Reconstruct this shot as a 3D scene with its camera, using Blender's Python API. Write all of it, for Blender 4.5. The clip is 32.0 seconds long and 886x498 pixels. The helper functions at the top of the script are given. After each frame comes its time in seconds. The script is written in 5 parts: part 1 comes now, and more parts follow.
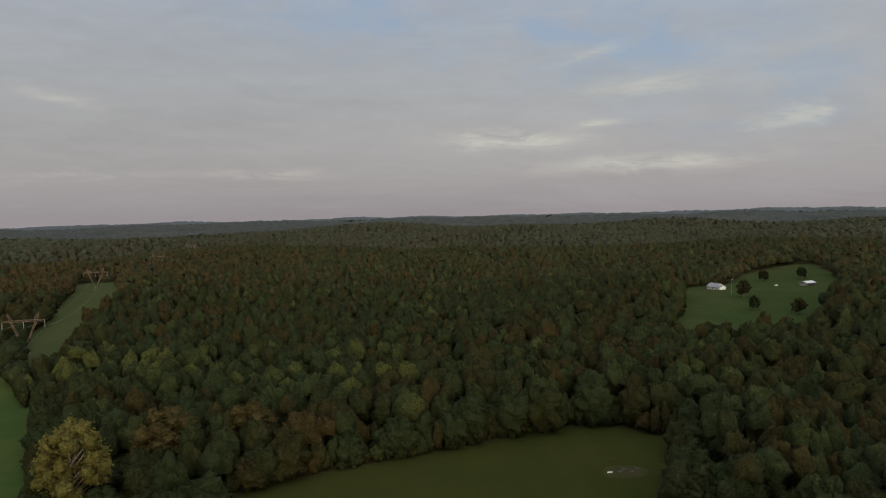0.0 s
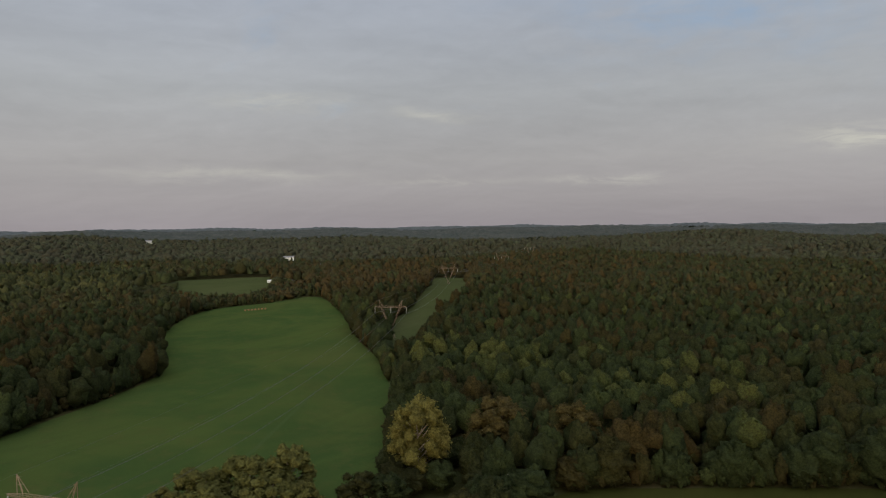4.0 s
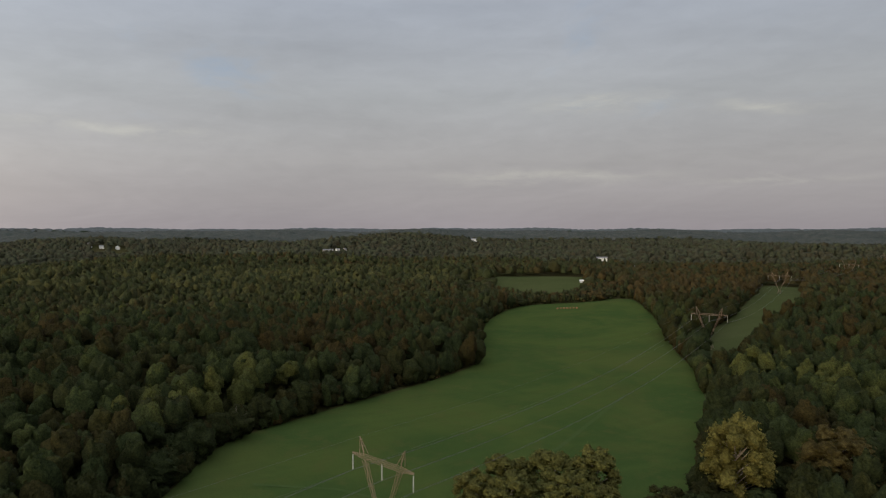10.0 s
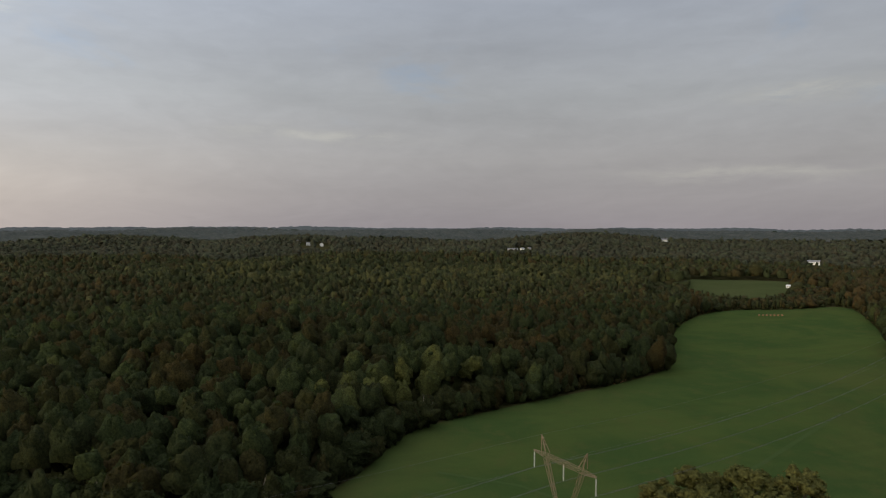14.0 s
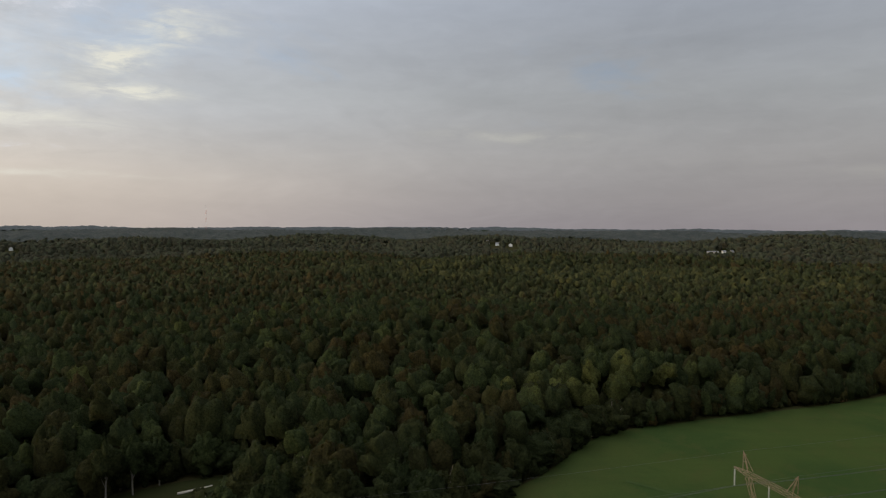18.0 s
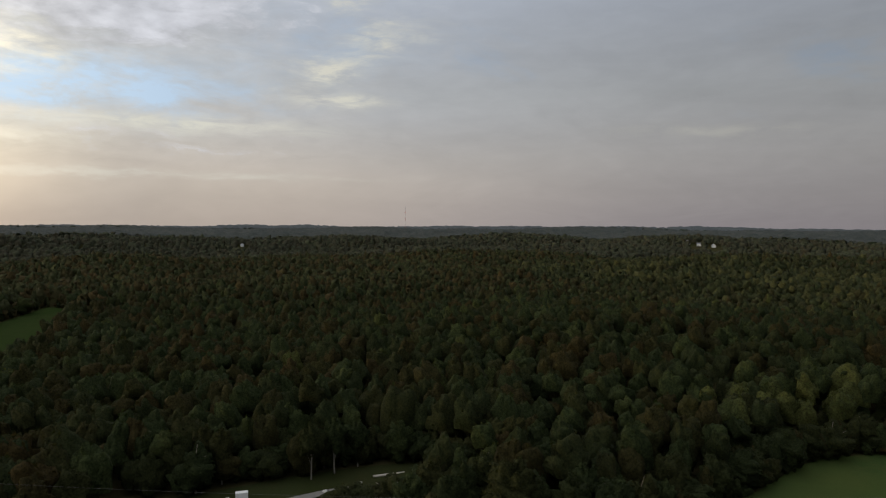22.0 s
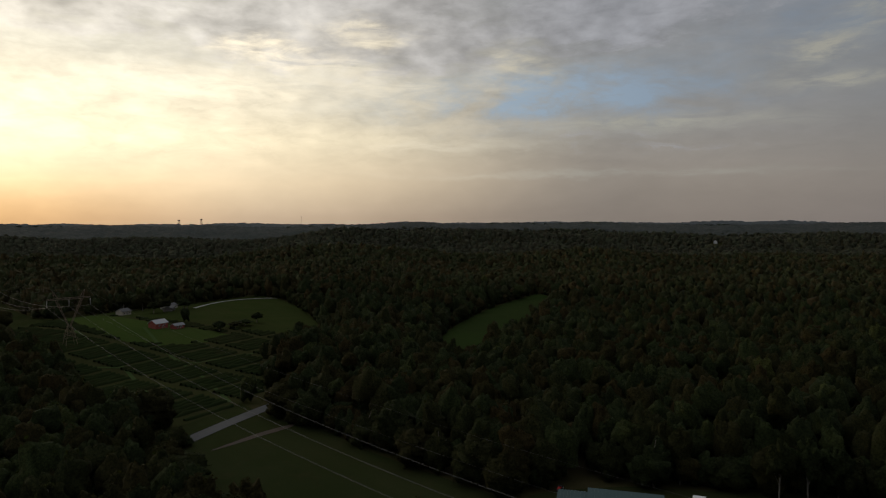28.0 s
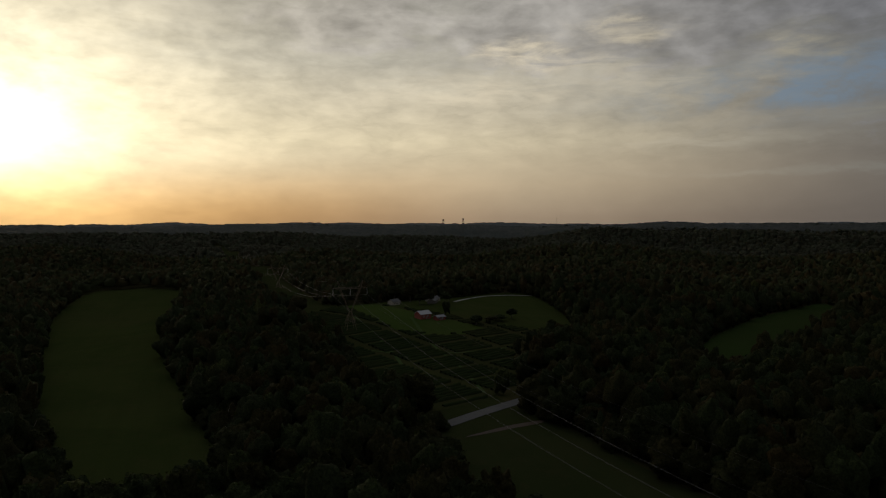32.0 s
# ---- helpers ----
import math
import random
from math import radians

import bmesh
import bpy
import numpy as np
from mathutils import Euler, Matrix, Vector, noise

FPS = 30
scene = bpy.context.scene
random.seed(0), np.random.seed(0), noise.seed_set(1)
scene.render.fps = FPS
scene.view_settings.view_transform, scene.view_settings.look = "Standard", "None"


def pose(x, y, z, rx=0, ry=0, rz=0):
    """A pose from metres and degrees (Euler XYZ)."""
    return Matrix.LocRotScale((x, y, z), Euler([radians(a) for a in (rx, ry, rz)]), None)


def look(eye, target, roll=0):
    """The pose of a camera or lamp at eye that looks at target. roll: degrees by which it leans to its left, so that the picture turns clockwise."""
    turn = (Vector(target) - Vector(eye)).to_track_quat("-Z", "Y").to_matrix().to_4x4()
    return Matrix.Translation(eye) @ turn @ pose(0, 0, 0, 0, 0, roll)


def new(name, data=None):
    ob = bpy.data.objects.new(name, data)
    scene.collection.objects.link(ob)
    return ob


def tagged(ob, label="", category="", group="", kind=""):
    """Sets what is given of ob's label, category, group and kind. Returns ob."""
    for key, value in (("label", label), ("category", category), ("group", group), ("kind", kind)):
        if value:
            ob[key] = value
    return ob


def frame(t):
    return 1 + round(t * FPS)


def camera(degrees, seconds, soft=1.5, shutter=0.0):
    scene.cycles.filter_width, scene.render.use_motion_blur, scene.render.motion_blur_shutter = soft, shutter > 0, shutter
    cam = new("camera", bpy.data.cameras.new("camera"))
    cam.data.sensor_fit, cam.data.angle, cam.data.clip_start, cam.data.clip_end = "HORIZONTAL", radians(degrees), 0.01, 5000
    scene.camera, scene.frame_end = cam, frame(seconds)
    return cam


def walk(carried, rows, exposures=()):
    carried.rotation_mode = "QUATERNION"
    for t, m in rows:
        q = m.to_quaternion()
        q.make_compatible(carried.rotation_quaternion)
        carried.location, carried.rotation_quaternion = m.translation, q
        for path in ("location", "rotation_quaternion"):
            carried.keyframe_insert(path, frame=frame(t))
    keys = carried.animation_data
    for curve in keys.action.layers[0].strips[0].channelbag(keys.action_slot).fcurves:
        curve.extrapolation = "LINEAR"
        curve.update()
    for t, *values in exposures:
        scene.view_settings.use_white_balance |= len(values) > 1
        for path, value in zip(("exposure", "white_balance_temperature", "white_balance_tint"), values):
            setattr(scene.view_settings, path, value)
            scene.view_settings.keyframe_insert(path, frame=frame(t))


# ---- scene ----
# ---------------------------------------------------------------- camera: a drone that hovers and turns
# seconds, turn to the left, tilt up, lean, and the slow drift of the hovering drone
TURNS = [
    (0, 0.23, -3.12, -1.32, 1.4, -4.8, 91.8), (0.5, 4.51, -2.99, -1.33, 1.6, -4.4, 91.7), (1, 8.66, -2.92, -1.33, 1.8, -4.1, 91.7),
    (1.5, 12.49, -2.76, -1.30, 2.0, -3.8, 91.6), (2, 15.99, -2.63, -1.20, 2.2, -3.5, 91.6), (2.5, 19.38, -2.51, -1.04, 2.4, -3.2, 91.5),
    (3, 22.44, -2.41, -0.90, 2.6, -2.9, 91.5), (3.5, 25.32, -2.33, -0.75, 2.7, -2.6, 91.4), (5.5, 34.37, -2.28, -0.02, 2.6, -1.7, 91.1),
    (6, 36.67, -2.25, 0.10, 2.5, -1.5, 91.1), (6.5, 39.28, -2.22, 0.19, 2.4, -1.4, 91.0), (7, 41.91, -2.23, 0.21, 2.3, -1.2, 90.9),
    (7.5, 43.86, -2.22, 0.21, 2.3, -1.0, 90.9), (8, 45.70, -2.23, 0.14, 2.2, -0.9, 90.9), (8.5, 47.54, -2.21, 0.06, 2.2, -0.7, 90.9),
    (9, 49.42, -2.17, 0.03, 2.2, -0.6, 91.0), (9.5, 51.49, -2.15, 0.03, 2.3, -0.5, 91.0), (10, 53.74, -2.10, -0.02, 2.3, -0.4, 91.1),
    (10.5, 56.15, -2.08, -0.00, 2.4, -0.3, 91.2), (11, 58.20, -2.05, 0.01, 2.4, -0.2, 91.3), (11.5, 59.72, -2.03, 0.05, 2.5, -0.1, 91.3),
    (12, 61.09, -2.05, 0.09, 2.5, -0.1, 91.3), (12.5, 62.90, -2.03, 0.08, 2.5, -0.1, 91.2), (13, 65.53, -2.08, 0.06, 2.5, -0.1, 91.0),
    (13.5, 67.64, -2.13, 0.07, 2.5, -0.2, 90.8), (15.5, 73.55, -2.13, 0.16, 2.5, -0.4, 89.9), (16, 76.07, -2.14, 0.15, 2.4, -0.4, 89.8),
    (16.5, 78.79, -2.15, 0.18, 2.2, -0.2, 89.7), (17, 80.80, -2.13, 0.23, 1.9, -0.1, 89.6), (17.5, 82.81, -2.12, 0.24, 1.7, 0.1, 89.5),
    (18, 84.87, -2.11, 0.26, 1.4, 0.4, 89.5), (18.5, 86.67, -2.11, 0.32, 1.1, 0.6, 89.5), (19, 88.45, -2.08, 0.36, 0.8, 0.8, 89.4),
    (19.5, 90.37, -2.11, 0.38, 0.5, 1.0, 89.4), (20, 92.43, -2.14, 0.37, 0.2, 1.1, 89.3), (20.5, 94.42, -2.19, 0.33, -0.1, 1.2, 89.3),
    (21, 96.62, -2.24, 0.27, -0.4, 1.3, 89.2), (21.5, 98.87, -2.24, 0.26, -0.7, 1.3, 89.1), (22, 100.85, -2.25, 0.27, -1.0, 1.3, 89.0),
    (22.5, 103.06, -2.28, 0.28, -1.4, 1.3, 89.0), (23, 106.36, -2.32, 0.27, -1.7, 1.3, 88.9), (23.5, 109.87, -2.38, 0.28, -2.0, 1.4, 88.8),
    (24, 113.42, -2.43, 0.25, -2.3, 1.5, 88.8), (24.5, 116.44, -2.45, 0.20, -2.6, 1.6, 88.8), (26.5, 128.14, -2.49, -0.18, -3.9, 2.5, 88.8),
    (27, 131.42, -2.49, -0.23, -4.2, 2.7, 88.8), (27.5, 135.23, -2.54, -0.22, -4.5, 2.9, 88.8), (28, 139.08, -2.56, -0.22, -4.7, 3.0, 88.8),
    (28.5, 142.81, -2.59, -0.23, -4.9, 3.1, 88.7), (29, 146.49, -2.60, -0.23, -5.1, 3.0, 88.6), (29.5, 149.83, -2.62, -0.24, -5.2, 3.0, 88.5),
    (30, 152.50, -2.60, -0.22, -5.3, 2.9, 88.4), (30.5, 154.90, -2.59, -0.21, -5.4, 2.8, 88.3), (31, 156.67, -2.58, -0.18, -5.5, 2.8, 88.2),
    (31.5, 158.45, -2.54, -0.16, -5.7, 2.7, 88.2), (32, 160.23, -2.51, -0.15, -5.8, 2.6, 88.1),
]


def aim(turn, tilt, lean, x, y, z):
    a, b = radians(turn), radians(tilt)
    eye = Vector((x, y, z))
    return look(eye, eye + Vector((-math.sin(a) * math.cos(b), math.cos(a) * math.cos(b), math.sin(b))), lean)


cam = camera(65.9, 32.0, soft=1.2)
walk(cam, [(row[0], aim(*row[1:])) for row in TURNS],
     exposures=[(0, -0.05), (9, -0.05), (13, -0.15), (18, -0.27), (20, -0.36), (24, -0.77), (28, -1.5), (32, -2.35)])

# ---------------------------------------------------------------- sky and sun
SUN_TURN, SUN_HEIGHT = 193.2, 6.5
SUN = Vector((-math.sin(radians(SUN_TURN)) * math.cos(radians(SUN_HEIGHT)), math.cos(radians(SUN_TURN)) * math.cos(radians(SUN_HEIGHT)), math.sin(radians(SUN_HEIGHT))))


class Nodes:
    """Short calls for building a node tree."""

    def __init__(self, tree):
        self.tree = tree
        tree.nodes.clear()

    def put(self, kind, **inputs):
        n = self.tree.nodes.new(kind)
        for key, v in inputs.items():
            self.set(n, key.replace("_", " "), v)
        return n

    def set(self, n, key, v):
        socket = n.inputs[int(key) if key.isdigit() else key]
        if isinstance(v, bpy.types.NodeSocket):
            self.tree.links.new(v, socket)
        else:
            socket.default_value = v

    def m(self, op, a, b=0.0, c=0.0, clamp=False):
        n = self.tree.nodes.new("ShaderNodeMath")
        n.operation, n.use_clamp = op, clamp
        for i, v in enumerate((a, b, c)):
            self.set(n, str(i), v)
        return n.outputs[0]

    def v(self, op, a, b=(0, 0, 0), scale=None):
        n = self.tree.nodes.new("ShaderNodeVectorMath")
        n.operation = op
        self.set(n, "0", a)
        self.set(n, "1", b)
        if scale is not None:
            self.set(n, "Scale", scale)
        return n.outputs["Value" if op in ("DOT_PRODUCT", "LENGTH") else "Vector"]

    def step(self, x, a, b):
        n = self.tree.nodes.new("ShaderNodeMapRange")
        n.interpolation_type = "SMOOTHSTEP"
        for key, v in (("Value", x), ("From Min", a), ("From Max", b), ("To Min", 0.0), ("To Max", 1.0)):
            self.set(n, key, v)
        return n.outputs["Result"]

    def noise(self, vec, scale, detail=4.0, rough=0.55, bend=0.0):
        n = self.put("ShaderNodeTexNoise", Vector=vec, Scale=scale, Detail=detail, Roughness=rough, Distortion=bend)
        return n.outputs["Fac"]

    def mix(self, f, a, b, how="MIX"):
        n = self.tree.nodes.new("ShaderNodeMix")
        n.data_type, n.blend_type = "RGBA", how
        self.set(n, "0", f)
        self.set(n, "6", (*a, 1) if isinstance(a, tuple) and len(a) == 3 else a)
        self.set(n, "7", (*b, 1) if isinstance(b, tuple) and len(b) == 3 else b)
        return n.outputs[2]

    def ramp(self, f, *stops):
        n = self.put("ShaderNodeValToRGB", Fac=f)
        while len(n.color_ramp.elements) < len(stops):
            n.color_ramp.elements.new(1.0)
        for e, (pos, col) in zip(n.color_ramp.elements, stops):
            e.position, e.color = pos, (*col, 1)
        return n.outputs["Color"]

    def xyz(self, x, y, z):
        return self.put("ShaderNodeCombineXYZ", X=x, Y=y, Z=z).outputs[0]


def make_sky():
    world = bpy.data.worlds.new("evening_sky")
    world.use_nodes = True
    scene.world = world
    n = Nodes(world.node_tree)
    d = n.put("ShaderNodeTexCoord").outputs["Generated"]
    sky = n.put("ShaderNodeTexSky")
    sky.sky_type, sky.sun_disc = "NISHITA", False
    sky.sun_elevation, sky.sun_rotation = radians(SUN_HEIGHT), radians(360 - SUN_TURN)
    sky.air_density, sky.dust_density, sky.ozone_density = 1.0, 1.5, 1.5
    part = n.put("ShaderNodeSeparateXYZ", Vector=d)
    x, y, z = part.outputs
    up = n.m("MAXIMUM", z, 0.0)
    sun = n.v("DOT_PRODUCT", d, tuple(SUN))
    sunny = n.m("MAXIMUM", sun, 0.0)
    # turn to the left and height, in degrees, turned so that the seam lies outside the walk's views
    c, s = math.cos(radians(79)), math.sin(radians(79))
    turn = n.m("MULTIPLY_ADD", n.m("ARCTAN2", n.v("DOT_PRODUCT", d, (-c, -s, 0)), n.v("DOT_PRODUCT", d, (-s, c, 0))), 57.2958, 79.0)
    height = n.m("MULTIPLY", n.m("ARCSINE", z), 57.2958)
    # the cloud sheet, seen in perspective from below; its lumps are lit from the sun's side
    flat = n.v("SCALE", n.xyz(x, y, 0.0), scale=n.m("DIVIDE", 1.0, n.m("ADD", up, 0.20)))
    flat = n.v("ADD", flat, n.v("SCALE", n.xyz(n.noise(flat, 0.5, 2.0), n.noise(n.v("ADD", flat, (9, 4, 0)), 0.5, 2.0), 0.0), scale=0.9))
    towards = Vector((SUN.x, SUN.y, 0)).normalized()
    lumps = n.v("MULTIPLY", d, (1, 1, 2.0))
    blend = n.step(n.v("DOT_PRODUCT", d, tuple(SUN)), -0.2, 0.5)

    def layer(vec, lump):
        a, b = n.noise(vec, 1.3, 8.0, 0.56, 0.25), n.noise(lump, 8.0, 5.0, 0.50, 0.15)
        return n.m("ADD", n.m("MULTIPLY", a, n.m("SUBTRACT", 1.0, n.m("MULTIPLY", blend, 0.88))), n.m("MULTIPLY", b, n.m("MULTIPLY", blend, 0.88)))

    sheet = layer(flat, lumps)
    shifted = layer(n.v("ADD", flat, tuple(towards * 0.07)), n.v("ADD", lumps, tuple(SUN * 0.022)))
    emboss = n.m("SUBTRACT", sheet, shifted)
    broad = n.noise(n.v("ADD", flat, (3, 7, 0)), 0.30, 3.0, 0.5, 0.4)
    band = n.noise(n.xyz(n.m("MULTIPLY", turn, 0.030), n.m("MULTIPLY", height, 0.26), 0.0), 1.0, 3.0, 0.5, 0.6)
    puff = n.noise(n.v("MULTIPLY", d, (1, 1, 2.6)), 8.0, 8.0, 0.60, 0.4)
    near_sun = n.step(sun, 0.36, 1.0)
    side = n.step(sun, -0.1, 0.75)

    # ragged outlines for the cloud patches
    rag = n.xyz(n.m("MULTIPLY", turn, 0.10), n.m("MULTIPLY", height, 0.30), 0.0)
    turn_w = n.m("ADD", turn, n.m("MULTIPLY", n.m("SUBTRACT", n.noise(rag, 1.6, 7.0, 0.62, 0.4), 0.5), 13.0))
    height_w = n.m("ADD", height, n.m("MULTIPLY", n.m("SUBTRACT", n.noise(n.v("ADD", rag, (17, 5, 3)), 1.6, 7.0, 0.62, 0.4), 0.5), 5.0))

    turn_s, height_s = (n.m("ADD", n.m("MULTIPLY", a, 0.62), n.m("MULTIPLY", b, 0.38)) for a, b in ((turn, turn_w), (height, height_w)))
    ripple = n.noise(n.xyz(n.m("MULTIPLY", turn_s, 0.26), n.m("MULTIPLY", height_s, 0.85), 0.0), 1.0, 7.0, 0.62, 0.3)

    def spot(a, h, wide, tall, lean=0.0, soft=False):
        da = n.m("SUBTRACT", turn_s if soft else turn_w, a)
        dh = n.m("SUBTRACT", n.m("SUBTRACT", height_s if soft else height_w, h), n.m("MULTIPLY", da, lean))
        e = n.m("ADD", n.m("POWER", n.m("DIVIDE", n.m("ABSOLUTE", da), wide), 2.0), n.m("POWER", n.m("DIVIDE", n.m("ABSOLUTE", dh), tall), 2.0))
        return n.m("EXPONENT", n.m("MULTIPLY", e, -1.0))

    # grey evening cloud: mauve at the skyline, blue-grey higher, darker overhead
    grey = n.ramp(up, (0.0, (0.325, 0.298, 0.310)), (0.035, (0.365, 0.342, 0.345)), (0.09, (0.400, 0.39, 0.388)), (0.18, (0.40, 0.415, 0.43)), (0.30, (0.395, 0.43, 0.49)), (0.55, (0.64, 0.68, 0.74)), (1.0, (0.98, 1.02, 1.08)))
    warm = n.ramp(up, (0.0, (0.385, 0.330, 0.285)), (0.06, (0.475, 0.42, 0.36)), (0.13, (0.53, 0.49, 0.43)), (0.20, (0.53, 0.515, 0.48)), (0.32, (0.44, 0.46, 0.50)), (0.55, (0.65, 0.68, 0.74)), (1.0, (0.98, 1.02, 1.08)))
    high, low = n.step(sun, -0.05, 0.75), n.step(sun, -0.55, 0.40)
    grey = n.mix(n.m("ADD", high, n.m("MULTIPLY", n.m("SUBTRACT", low, high), n.m("SUBTRACT", 1.0, n.step(height, 2.0, 9.0)))), grey, warm)
    lit = n.ramp(up, (0.0, (1.25, 0.92, 0.60)), (0.05, (2.0, 1.58, 1.02)), (0.11, (2.35, 2.02, 1.38)), (0.22, (1.6, 1.5, 1.24)), (0.36, (1.05, 1.0, 0.92)), (1.0, (0.62, 0.67, 0.77)))
    cloud = n.mix(near_sun, grey, lit)
    relief = n.m("MULTIPLY_ADD", n.m("ADD", n.m("MULTIPLY", broad, 0.5), n.m("MULTIPLY", band, 0.5)), 0.5, 0.75)
    relief = n.m("ADD", relief, n.m("MULTIPLY", emboss, n.m("MULTIPLY_ADD", n.m("MULTIPLY", side, n.step(height, 5.0, 10.0)), 1.0, 0.3)))
    relief = n.m("ADD", relief, n.m("MULTIPLY", n.m("SUBTRACT", ripple, 0.5), n.m("MULTIPLY", n.step(height, 1.5, 7.0), n.m("MULTIPLY_ADD", side, 0.42, 0.16))))
    cloud = n.mix(1.0, cloud, n.xyz(relief, relief, relief), "MULTIPLY")
    # open sky in the gaps
    clear = n.mix(1.0, sky.outputs[0], (0.10, 0.10, 0.10), "MULTIPLY")
    clear = n.mix(0.75, clear, n.mix(side, (0.34, 0.45, 0.62), (0.72, 0.90, 1.10)))
    gap = n.m("MULTIPLY", n.step(sheet, 0.58, 0.74), n.m("MULTIPLY", n.step(height, 6.0, 13.0), n.m("SUBTRACT", 1.0, near_sun)))
    gap = n.m("MULTIPLY", gap, 0.55)
    for a, h, wide, tall, lean, much in GAPS:
        gap = n.m("MAXIMUM", gap, n.m("MULTIPLY", n.m("MULTIPLY", spot(a, h, wide, tall, lean), much), n.step(puff, 0.30, 0.72), clamp=True))
    col = n.mix(gap, cloud, clear)
    # the heavy bank of cloud beside the sun
    bank = None
    for a, h, wide, tall, lean, much in BANKS:
        e = n.m("MULTIPLY", spot(a, h, wide, tall, lean), much)
        bank = e if bank is None else n.m("MAXIMUM", bank, e)
    bank = n.step(n.m("ADD", bank, n.m("MULTIPLY", n.m("SUBTRACT", ripple, 0.5), 1.3)), 0.28, 0.75)
    shade = n.m("ADD", n.m("MULTIPLY_ADD", emboss, 2.6, 0.7), n.m("MULTIPLY", ripple, 0.6))
    dark = n.mix(1.0, n.mix(near_sun, (0.50, 0.51, 0.55), (1.35, 1.26, 1.12)), n.xyz(shade, shade, shade), "MULTIPLY")
    col = n.mix(n.m("MULTIPLY", bank, 0.82), col, dark)
    # bright wisps and lit cloud edges
    bright = None
    for a, h, wide, tall, lean, much in WISPS:
        e = n.m("MULTIPLY", spot(a, h, wide, tall, lean, tall < 0.8), much)
        bright = e if bright is None else n.m("ADD", bright, e)
    thread = n.noise(n.xyz(n.m("MULTIPLY", turn, 0.22), n.m("MULTIPLY", height, 1.1), 0.0), 1.0, 7.0, 0.62, 0.9)
    bright = n.m("MULTIPLY", bright, n.step(n.m("ADD", n.m("MULTIPLY", thread, 0.6), n.m("MULTIPLY", puff, 0.4)), 0.34, 0.62), clamp=True)
    col = n.mix(bright, col, n.mix(near_sun, (0.60, 0.59, 0.52), (3.0, 2.6, 1.9)))

    # the sun's glow through thin cloud
    def glow(power, colour, much):
        g = n.m("MULTIPLY", n.m("POWER", sunny, power), much)
        return n.mix(1.0, (*colour, 1.0), n.xyz(g, g, g), "MULTIPLY")
    veil = n.m("MULTIPLY_ADD", emboss, 2.4, 0.97)
    total = n.mix(1.0, col, n.mix(1.0, glow(22.0, (1.0, 0.84, 0.50), 1.5), n.xyz(veil, veil, veil), "MULTIPLY"), "ADD")
    total = n.mix(1.0, total, n.mix(1.0, glow(160.0, (1.0, 0.88, 0.55), 2.4), n.xyz(veil, veil, veil), "MULTIPLY"), "ADD")
    total = n.mix(1.0, total, glow(1400.0, (1.0, 0.93, 0.70), 4.0), "ADD")
    # the air over the skyline reddens the light below the sun
    low = n.m("MULTIPLY", n.m("SUBTRACT", 1.0, n.step(height, 0.0, 5.5)), n.step(sun, 0.75, 0.995))
    total = n.mix(low, total, n.mix(1.0, total, (0.98, 0.74, 0.46), "MULTIPLY"))
    # the western half of the sky is the brighter one
    gain = n.m("MULTIPLY_ADD", n.step(turn, 62.0, 122.0), 0.62, 1.0)
    total = n.mix(1.0, total, n.xyz(gain, gain, gain), "MULTIPLY")
    back = n.put("ShaderNodeBackground", Color=total, Strength=1.0)
    n.tree.links.new(back.outputs[0], n.put("ShaderNodeOutputWorld").inputs["Surface"])


# open patches: turn, height, half width, half height (degrees), slope, strength
GAPS = [(129, 9.9, 13, 2.0, -0.02, 1.8), (108, 14.5, 8, 2.0, -0.1, 0.6), (6, 16.5, 12, 3.0, 0.0, 0.9), (-14, 13.5, 12, 3.0, 0.0, 1.0), (-25, 8.5, 9, 3.0, 0.0, 0.7)]
# heavy cloud: turn, height, half width, half height, slope, strength
BANKS = [(147, 15.2, 14, 3.4, 0.0, 1.3), (126, 16.0, 12, 3.0, -0.05, 1.0), (167, 15.8, 9, 2.4, 0.0, 1.0), (124, 6.0, 13, 1.2, 0.03, 0.35)]
# bright wisps: turn, height, half width, half height, slope, strength
WISPS = [(-5.5, 5.8, 5.0, 0.7, 0.03, 1.2), (-17, 9.5, 5.0, 0.6, 0.0, 0.8), (-17, 3.5, 7.0, 0.7, 0.0, 1.0), (-26, 7.0, 2.0, 0.8, 0.2, 0.7), (-12.5, 6.9, 2.0, 0.35, 0.0, 0.9), (-11.5, 12.2, 2.5, 0.4, -0.2, 0.6),
         (45, 3.9, 8.0, 0.40, 0.0, 0.45), (41, 9.7, 4.5, 0.5, 0.0, 0.5), (28.6, 8.7, 3.0, 0.4, 0.1, 0.45), (78.8, 7.1, 6.5, 0.5, 0.04, 0.4),
         (133, 11.8, 2.6, 1.4, 0.0, 1.2), (110.5, 12.0, 2.4, 1.2, -0.3, 1.4), (109.5, 9.7, 3.0, 0.5, 0.0, 1.6), (122, 7.4, 9.0, 0.6, 0.0, 1.2), (105, 15.0, 3.0, 1.2, -0.2, 0.9), (109, 17.4, 1.8, 1.0, 0.0, 0.9), (145, 14.8, 3.0, 1.0, 0.0, 0.8), (153, 13.4, 3.0, 0.8, 0.0, 0.6), (137, 6.0, 9.0, 0.5, 0.0, 0.7), (125, 3.6, 14.0, 0.3, 0.0, 0.6),
         (14, 3.3, 4.0, 0.35, 0.0, 0.6), (28, 3.3, 5.0, 0.3, 0.0, 0.4), (142, 10.6, 4.0, 1.0, 0.1, 0.6), (157, 10.2, 9.0, 1.6, 0.0, 0.5), (150, 12.5, 5.0, 0.9, 0.15, 0.5)]
make_sky()
